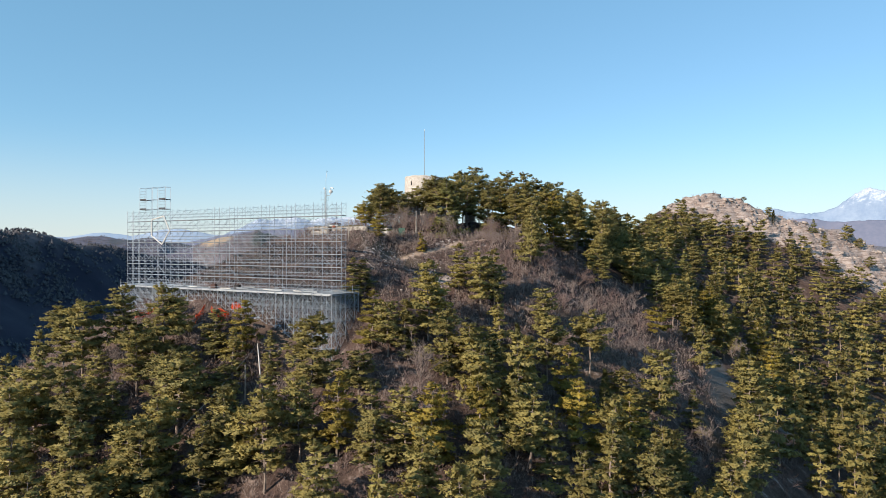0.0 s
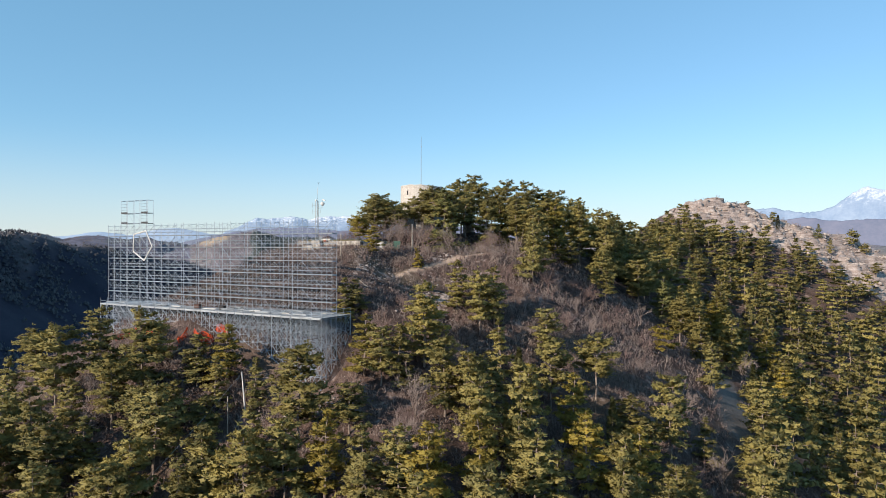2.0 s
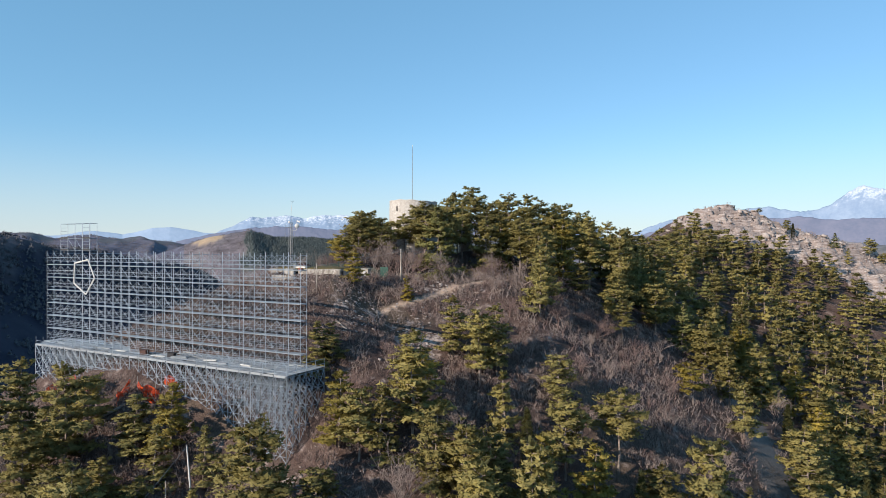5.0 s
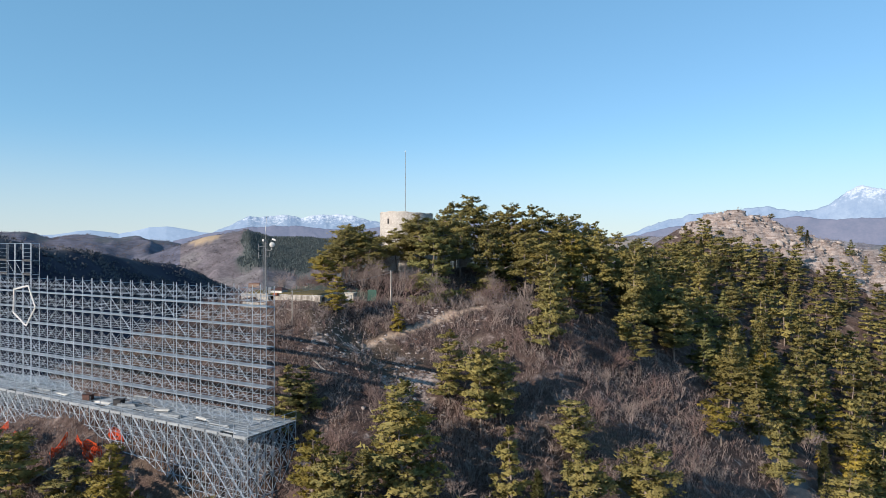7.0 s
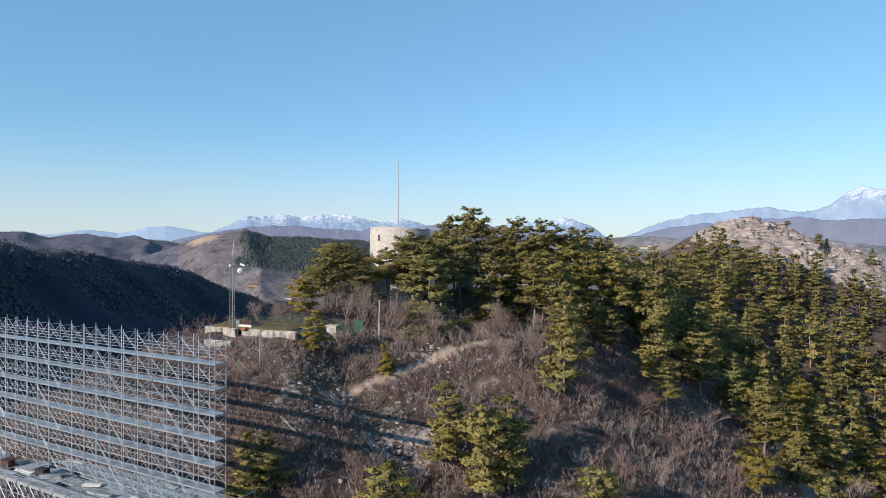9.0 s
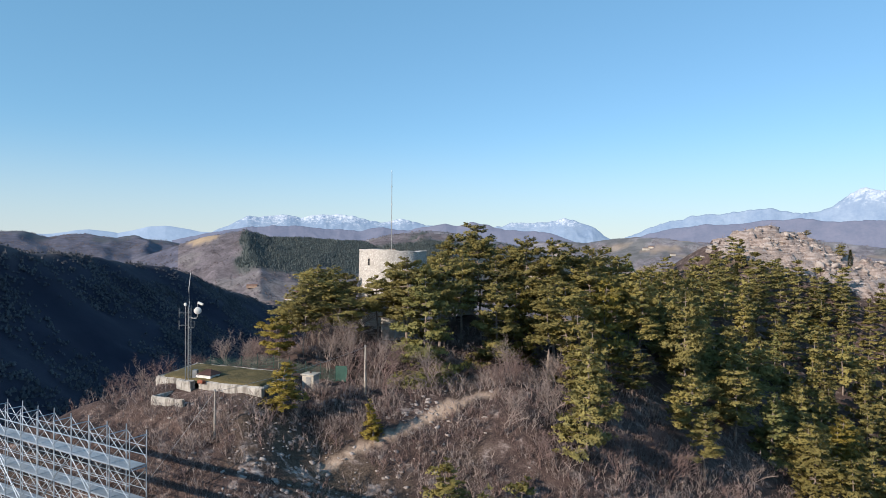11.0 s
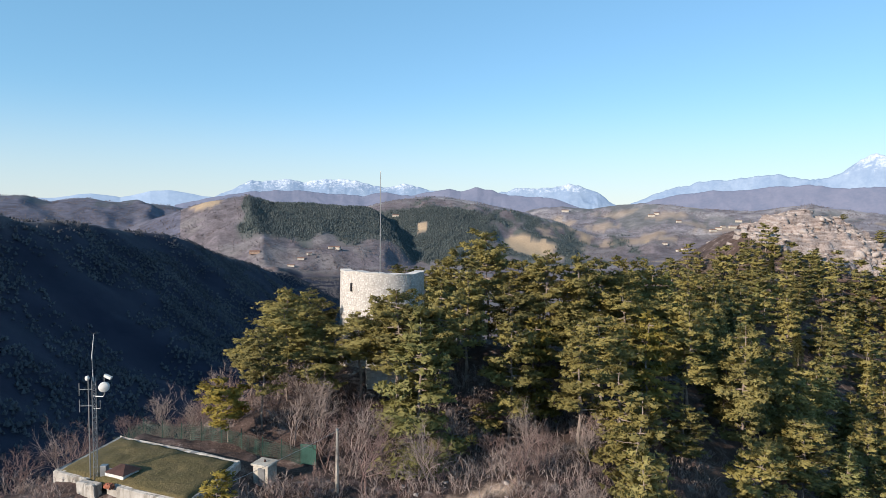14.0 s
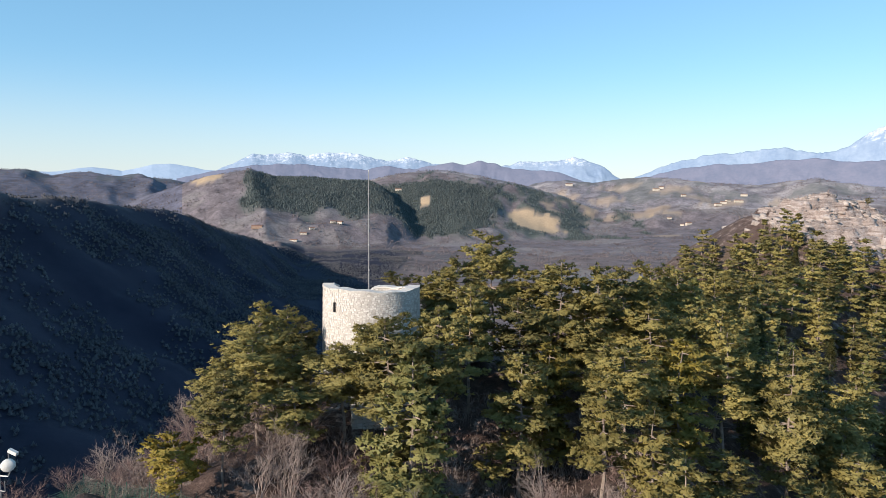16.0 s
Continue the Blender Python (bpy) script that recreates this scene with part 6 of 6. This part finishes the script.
plant("near", 1, -17.5, 143, 8.0, 0.75)
plant("near", 0, -8.4, 134.5, 7.6, 0.75)
plant("near", 4, -1.8, 140.5, 10.6)
plant("near", 2, -17, 155.5, 12.0)
plant("near", 3, -13.0, 149.5, 9.9, 0.75)
plant("near", 4, -10.6, 146.8, 7.8, 0.62)
plant("cedar", 1, 36, 168, 13.9)
plant("mid", 1, 141, 275, 5.6)
plant("mid", 1, 133, 281, 2.2)


# ---- the woods ----
def in_scaffold(x, y, pad=1.5):
    p = SC.inverted() @ Vector((x, y, 0))
    return -pad < p.x < BAY * (BAYS + 1) + pad and -pad - 1.0 < -p.y < DEPTH + pad


def in_bunker(x, y):
    p = pose(-25.9, 122.1, 0, 0, 0, -23.5).inverted() @ Vector((x, y, 0))
    return (-1.2 < p.x + 0.25 * p.y < 14.0 and -0.7 < p.y < 8.2) or (2.8 < p.x < 7.5 and -4.0 < p.y < 0)


def free(x, y, gap):
    return all((x - a) ** 2 + (y - b) ** 2 > gap ** 2 for a, b in planted)


def fill(seed, x0, x1, y0, y1, tries, gap, kinds, keep, far=None):
    rnd = random.Random(seed)
    for _ in range(tries):
        x, y = rnd.uniform(x0, x1), rnd.uniform(y0, y1)
        kind = rnd.choice(kinds)
        which, turn, k = rnd.randrange(9), rnd.uniform(0, 6.28), rnd.uniform(0.75, 1.12)
        if in_scaffold(x, y) or in_bunker(x, y) or not keep(x, y) or not free(x, y, gap):
            continue
        if math.hypot((x - 62) / 7, (y - 187) / 13) < 1:      # the dark gully behind the summit
            continue
        if kind == "bare" and float(along(np.array(x), np.array(y) + 1.0, FENCE)) < 2.2:
            continue
        if math.hypot(x - TOWER[0], y - TOWER[1]) < 8 or float(along(np.array(x), np.array(y), ROAD)) < 3.5 or float(along(np.array(x), np.array(y), TRACK)) < 3.5:
            continue
        if far is None:
            plant(kind, which, x, y)
        else:
            far.append((which, x, y, gz(x, y), turn, k * rnd.uniform(0.9, 1.1), k * (0.8 if y > 200 else 1)))
            planted.append((x, y))


def woods(x, y):
    return float(near_rock(np.array(x), np.array(y))) < 0.3


fill(1, -8, 34, 136, 165, 160, 4.6, ["near"], lambda x, y: y > 135 + 0.25 * abs(x))
fill(2, 26, 80, 112, 200, 1500, 4.9, ["mid"] * 9 + ["cedar", "cypress", "gold"], lambda x, y: y - 0.9 * x < 135 and not (x < 50 and y < 142))
fill(3, -12, 60, 52, 96, 700, 4.4, ["mid"] * 3 + ["bare"] * 2, lambda x, y: True)
fill(4, -72, -14, 52, 92, 1300, 3.6, ["mid"] * 3 + ["bare"] * 4, lambda x, y: y < 92 + (x + 14) * -0.1 and not (x > -27 and y > 79))
fill(7, -36, -24, 128, 165, 50, 4.0, ["bare"], lambda x, y: True)
fill(8, -25, -6, 127, 141, 120, 2.0, ["bare"], lambda x, y: True)
fill(9, -6, 30, 123, 134, 60, 2.4, ["bare"], lambda x, y: float(along(np.array(x), np.array(y), TRAIL)) > 2)
distant = []
fill(5, 55, 200, 85, 262, 3600, 5.3, ["mid"], lambda x, y: woods(x, y) and not (x > 150 and y < 130), distant)
fill(6, 30, 108, 165, 296, 1700, 5.2, ["mid"], lambda x, y: woods(x, y) and y - 0.9 * x < (150 if x < 62 else 205) and gz(x, y) < 9, distant)
merged("distant_pine_wood", FAR_PINES, distant, "dense wood of olive-green pines on the farther slope", "wood", True)
discard(FAR_PINES)
discard([ob for kind, protos in PROTO.items() for i, ob in enumerate(protos) if (kind, i) not in used_proto])


# ---- scrub ----
def scrub():
    rnd = random.Random(77)
    protos = [make_scrub(71, 1.7, 0.9, TWIG, 5), make_scrub(72, 1.3, 1.0, TWIG_PALE, 5), make_scrub(73, 2.3, 1.1, TWIG_PALE, 5), make_scrub(74, 1.0, 1.0, TWIG, 4)]
    places = []
    for x0, x1, y0, y1, count in ((-75, -12, 58, 116, 2900), (-14, 45, 58, 100, 1700), (-14, 40, 100, 130, 2000), (-27, 8, 98, 123, 1500), (25, 60, 105, 145, 700), (-80, -20, 112, 175, 1300), (-20, 30, 126, 150, 900), (95, 200, 225, 292, 600), (-54, -26, 86, 106, 900)):
        for _ in range(count):
            x, y = rnd.uniform(x0, x1), rnd.uniform(y0, y1)
            ax, ay = np.array(x), np.array(y)
            under = in_scaffold(x, y, 0.3)
            if (under and rnd.random() < 0.35) or in_bunker(x, y) or float(along(ax, ay, TRAIL)) < 0.9 or float(along(ax, ay, ROAD)) < 2.8:
                continue
            if float(along(ax, ay + 1.0, FENCE)) < 2.4:
                continue
            if rnd.random() < 1.35 * float(scree(ax, ay)):
                continue
            if float(fbm(ax / 9, ay / 9, 91, 2)) < rnd.uniform(-1.3, -0.4):
                continue
            k = rnd.uniform(0.6, 1.25)
            if under:
                k *= 0.5
            elif x < -5 and y > 96:
                k *= 0.9 if x > -34 else 0.75
            places.append((rnd.randrange(4), x, y, gz(x, y) - 0.05, rnd.uniform(0, 6.28), k * rnd.uniform(1.0, 1.5), k))
    merged("winter_scrub", protos, places, "leafless brown winter scrub all over the slope", "scrub")
    discard(protos)


scrub()


# ---- far woods ----
def far_woods():
    rnd = random.Random(5)
    protos = []
    for k in range(4):
        b = Bag()
        ring = [(0.26 * rnd.uniform(0.7, 1.3) * math.cos(1.257 * q), 0.26 * rnd.uniform(0.7, 1.3) * math.sin(1.257 * q), rnd.uniform(0.1, 0.3)) for q in range(5)]
        b.v = ring + [(rnd.gauss(0, 0.05), rnd.gauss(0, 0.05), rnd.uniform(0.8, 1.1))]
        b.f = [(q, (q + 1) % 5, 5) for q in range(5)]
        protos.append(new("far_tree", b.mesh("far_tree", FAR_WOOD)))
    places = []
    for lo_az, hi_az, lo_r, hi_r, count in ((-17.5, 5, 2350, 3150, 22000), (-4, 20, 2600, 3400, 9000)):
        az = np.radians(np.array([rnd.uniform(lo_az, hi_az) for _ in range(count)]))
        r = np.array([rnd.uniform(lo_r, hi_r) for _ in range(count)])
        x, y = r * np.sin(az), 70 + r * np.cos(az)
        keep = wood_shade_mask(x, y) > np.array([rnd.uniform(0.15, 0.9) for _ in range(count)])
        x, y = x[keep], y[keep]
        for px, py, pz in zip(x, y, ground(x, y)):
            k = rnd.uniform(6, 12)
            places.append((rnd.randrange(4), px, py, pz - 0.5, rnd.uniform(0, 6.28), k, k))
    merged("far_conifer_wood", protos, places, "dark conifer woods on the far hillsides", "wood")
    discard(protos)


def crown_protos(mat, seed):
    """Small ragged leafless crowns, seen from far off."""
    rnd = random.Random(seed)
    protos = []
    for k in range(4):
        b = Bag()
        for _ in range(3):
            a, t = rnd.uniform(0, 6.28), rnd.uniform(0.25, 0.8)
            p = Vector((0.28 * math.cos(a), 0.28 * math.sin(a), t)) * rnd.uniform(0.5, 1.2)
            q = Vector((rnd.gauss(0, 0.22), rnd.gauss(0, 0.22), rnd.uniform(0.1, 0.35)))
            w = q.cross(Vector((math.cos(a), math.sin(a), 0.2))).normalized() * 0.2
            n = len(b.v)
            b.v += [tuple(p - w), tuple(p + w), tuple(p + q)]
            b.f.append((n, n + 1, n + 2))
        n = len(b.v)
        b.v += [(0.3, 0, 0.3), (-0.15, 0.26, 0.35), (-0.15, -0.26, 0.3), (0.03, 0.02, 0.95)]
        b.f += [(n, n + 1, n + 3), (n + 1, n + 2, n + 3), (n + 2, n, n + 3)]
        protos.append(new("far_tree", b.mesh("far_tree", mat)))
    return protos


def leafless(name, mat, seed, x, y, lo, hi, small, tall, label):
    """A leafless wood in drifts over the spots x, y."""
    rnd = random.Random(seed)
    drift = fbm(x / 45, y / 45, 66, 3) + 0.3 * fbm(x / 160, y / 160, 67, 2)
    keep = drift > np.array([rnd.uniform(lo, hi) for _ in range(len(x))])
    x, y = x[keep], y[keep]
    places = []
    for px, py, pz in zip(x, y, ground(x, y)):
        k = rnd.uniform(small, tall)
        places.append((rnd.randrange(4), px, py, pz - 0.3, rnd.uniform(0, 6.28), k * 1.15, k))
    protos = crown_protos(mat, seed)
    merged(name, protos, places, label, "wood")
    discard(protos)


def leafless_woods():
    rng = np.random.RandomState(6)
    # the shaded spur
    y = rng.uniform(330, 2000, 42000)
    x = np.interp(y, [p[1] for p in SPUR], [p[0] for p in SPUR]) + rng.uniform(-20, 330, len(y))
    leafless("leafless_wood", SPUR_WOOD, 6, x, y, -0.5, 0.7, 2.5, 6.0, "leafless winter wood in dark shade tones on the shaded spur")
    # the brown hills beyond
    az = np.radians(rng.uniform(-35, 35, 60000))
    r = rng.uniform(1500, 3900, len(az))
    x, y = r * np.sin(az), 70 + r * np.cos(az)
    ok = (wood_shade_mask(x, y) < 0.3) & (field_mask(x, y) < 0.3)
    leafless("brown_hill_wood", HILL_WOOD, 7, x[ok], y[ok], -0.5, 0.7, 3.5, 7.5, "purple-brown leafless woods on the far hills")


far_woods()
leafless_woods()


# ---- limestone outcrops ----
def make_boulder(seed, flat):
    """A broken block of bedded limestone with chipped, uneven faces."""
    rnd = random.Random(seed)
    b = bmesh.new()
    bmesh.ops.create_icosphere(b, subdivisions=1, radius=1.0)
    for v in b.verts:
        c = v.co
        # square the ball off towards a block, then knock its corners about
        c = Vector([math.copysign(abs(q) ** 0.55, q) for q in c])
        v.co = Vector((c.x * 0.75 * rnd.uniform(0.7, 1.25), c.y * 0.6 * rnd.uniform(0.7, 1.25), c.z * flat * rnd.uniform(0.6, 1.15) + 0.25 * c.x))
    me = bpy.data.meshes.new("boulder")
    b.to_mesh(me)
    b.free()
    me.materials.append(ROCK)
    return new("boulder", me)


def outcrops():
    rnd = random.Random(19)
    protos = [make_boulder(i, f) for i, f in enumerate((0.5, 0.38, 0.62, 0.30, 0.45))]
    places = []
    # broken beds that follow the level lines of the second summit, in ragged runs
    for _ in range(210):
        x, y = rnd.uniform(97, 200), rnd.uniform(232, 296)
        if float(near_rock(np.array(x), np.array(y))) < 0.5:
            continue
        e = 1.5
        gx, gy = gz(x + e, y) - gz(x - e, y), gz(x, y + e) - gz(x, y - e)
        n = math.hypot(gx, gy) or 1
        tx, ty = -gy / n, gx / n
        k = rnd.choice((0.5, 0.7, 0.9, 1.3, 1.8)) * (1.3 if x < 140 else 0.8)
        run = rnd.randint(3, 8)
        for i in range(run):
            s = (i - run / 2) * k * 1.25
            px, py = x + tx * s + rnd.gauss(0, 0.35), y + ty * s + rnd.gauss(0, 0.35)
            if not (92 < px < 205 and 228 < py < 300):
                continue
            kk = k * rnd.uniform(0.6, 1.15)
            places.append((rnd.randrange(5), px, py, gz(px, py) - 0.12 * kk, math.atan2(ty, tx) + rnd.gauss(0, 0.3), kk * rnd.uniform(0.9, 1.4), kk))
    for _ in range(520):
        x, y = rnd.uniform(96, 203), rnd.uniform(228, 299)
        if float(near_rock(np.array(x), np.array(y))) < 0.3:
            continue
        k = rnd.choice((0.25, 0.35, 0.5, 0.7))
        places.append((rnd.randrange(5), x, y, gz(x, y) - 0.1 * k, rnd.uniform(0, 6.28), k * rnd.uniform(0.9, 1.5), k))
    # loose stones on the bare patches of the near slope
    for cx, cy, rad, n in ((-1.5, 108, 4.0, 130), (-11, 109.5, 5, 110), (-5, 112, 5, 60), (0.5, 121.3, 2.5, 50), (-12, 114, 5, 50), (-16, 87, 4, 60), (-4, 143.5, 4, 50), (3, 121, 6, 40), (-20, 118, 4, 30)):
        for _ in range(n):
            x, y = rnd.gauss(cx, rad * 0.6), rnd.gauss(cy, rad * 0.6)
            k = rnd.choice((0.1, 0.14, 0.2, 0.3))
            places.append((rnd.randrange(5), x, y, gz(x, y), rnd.uniform(0, 6), k * 1.3, k))
    merged("limestone_outcrops", protos, places, "pale weathered limestone ledges and loose stones", "rocks")
    discard(protos)


outcrops()
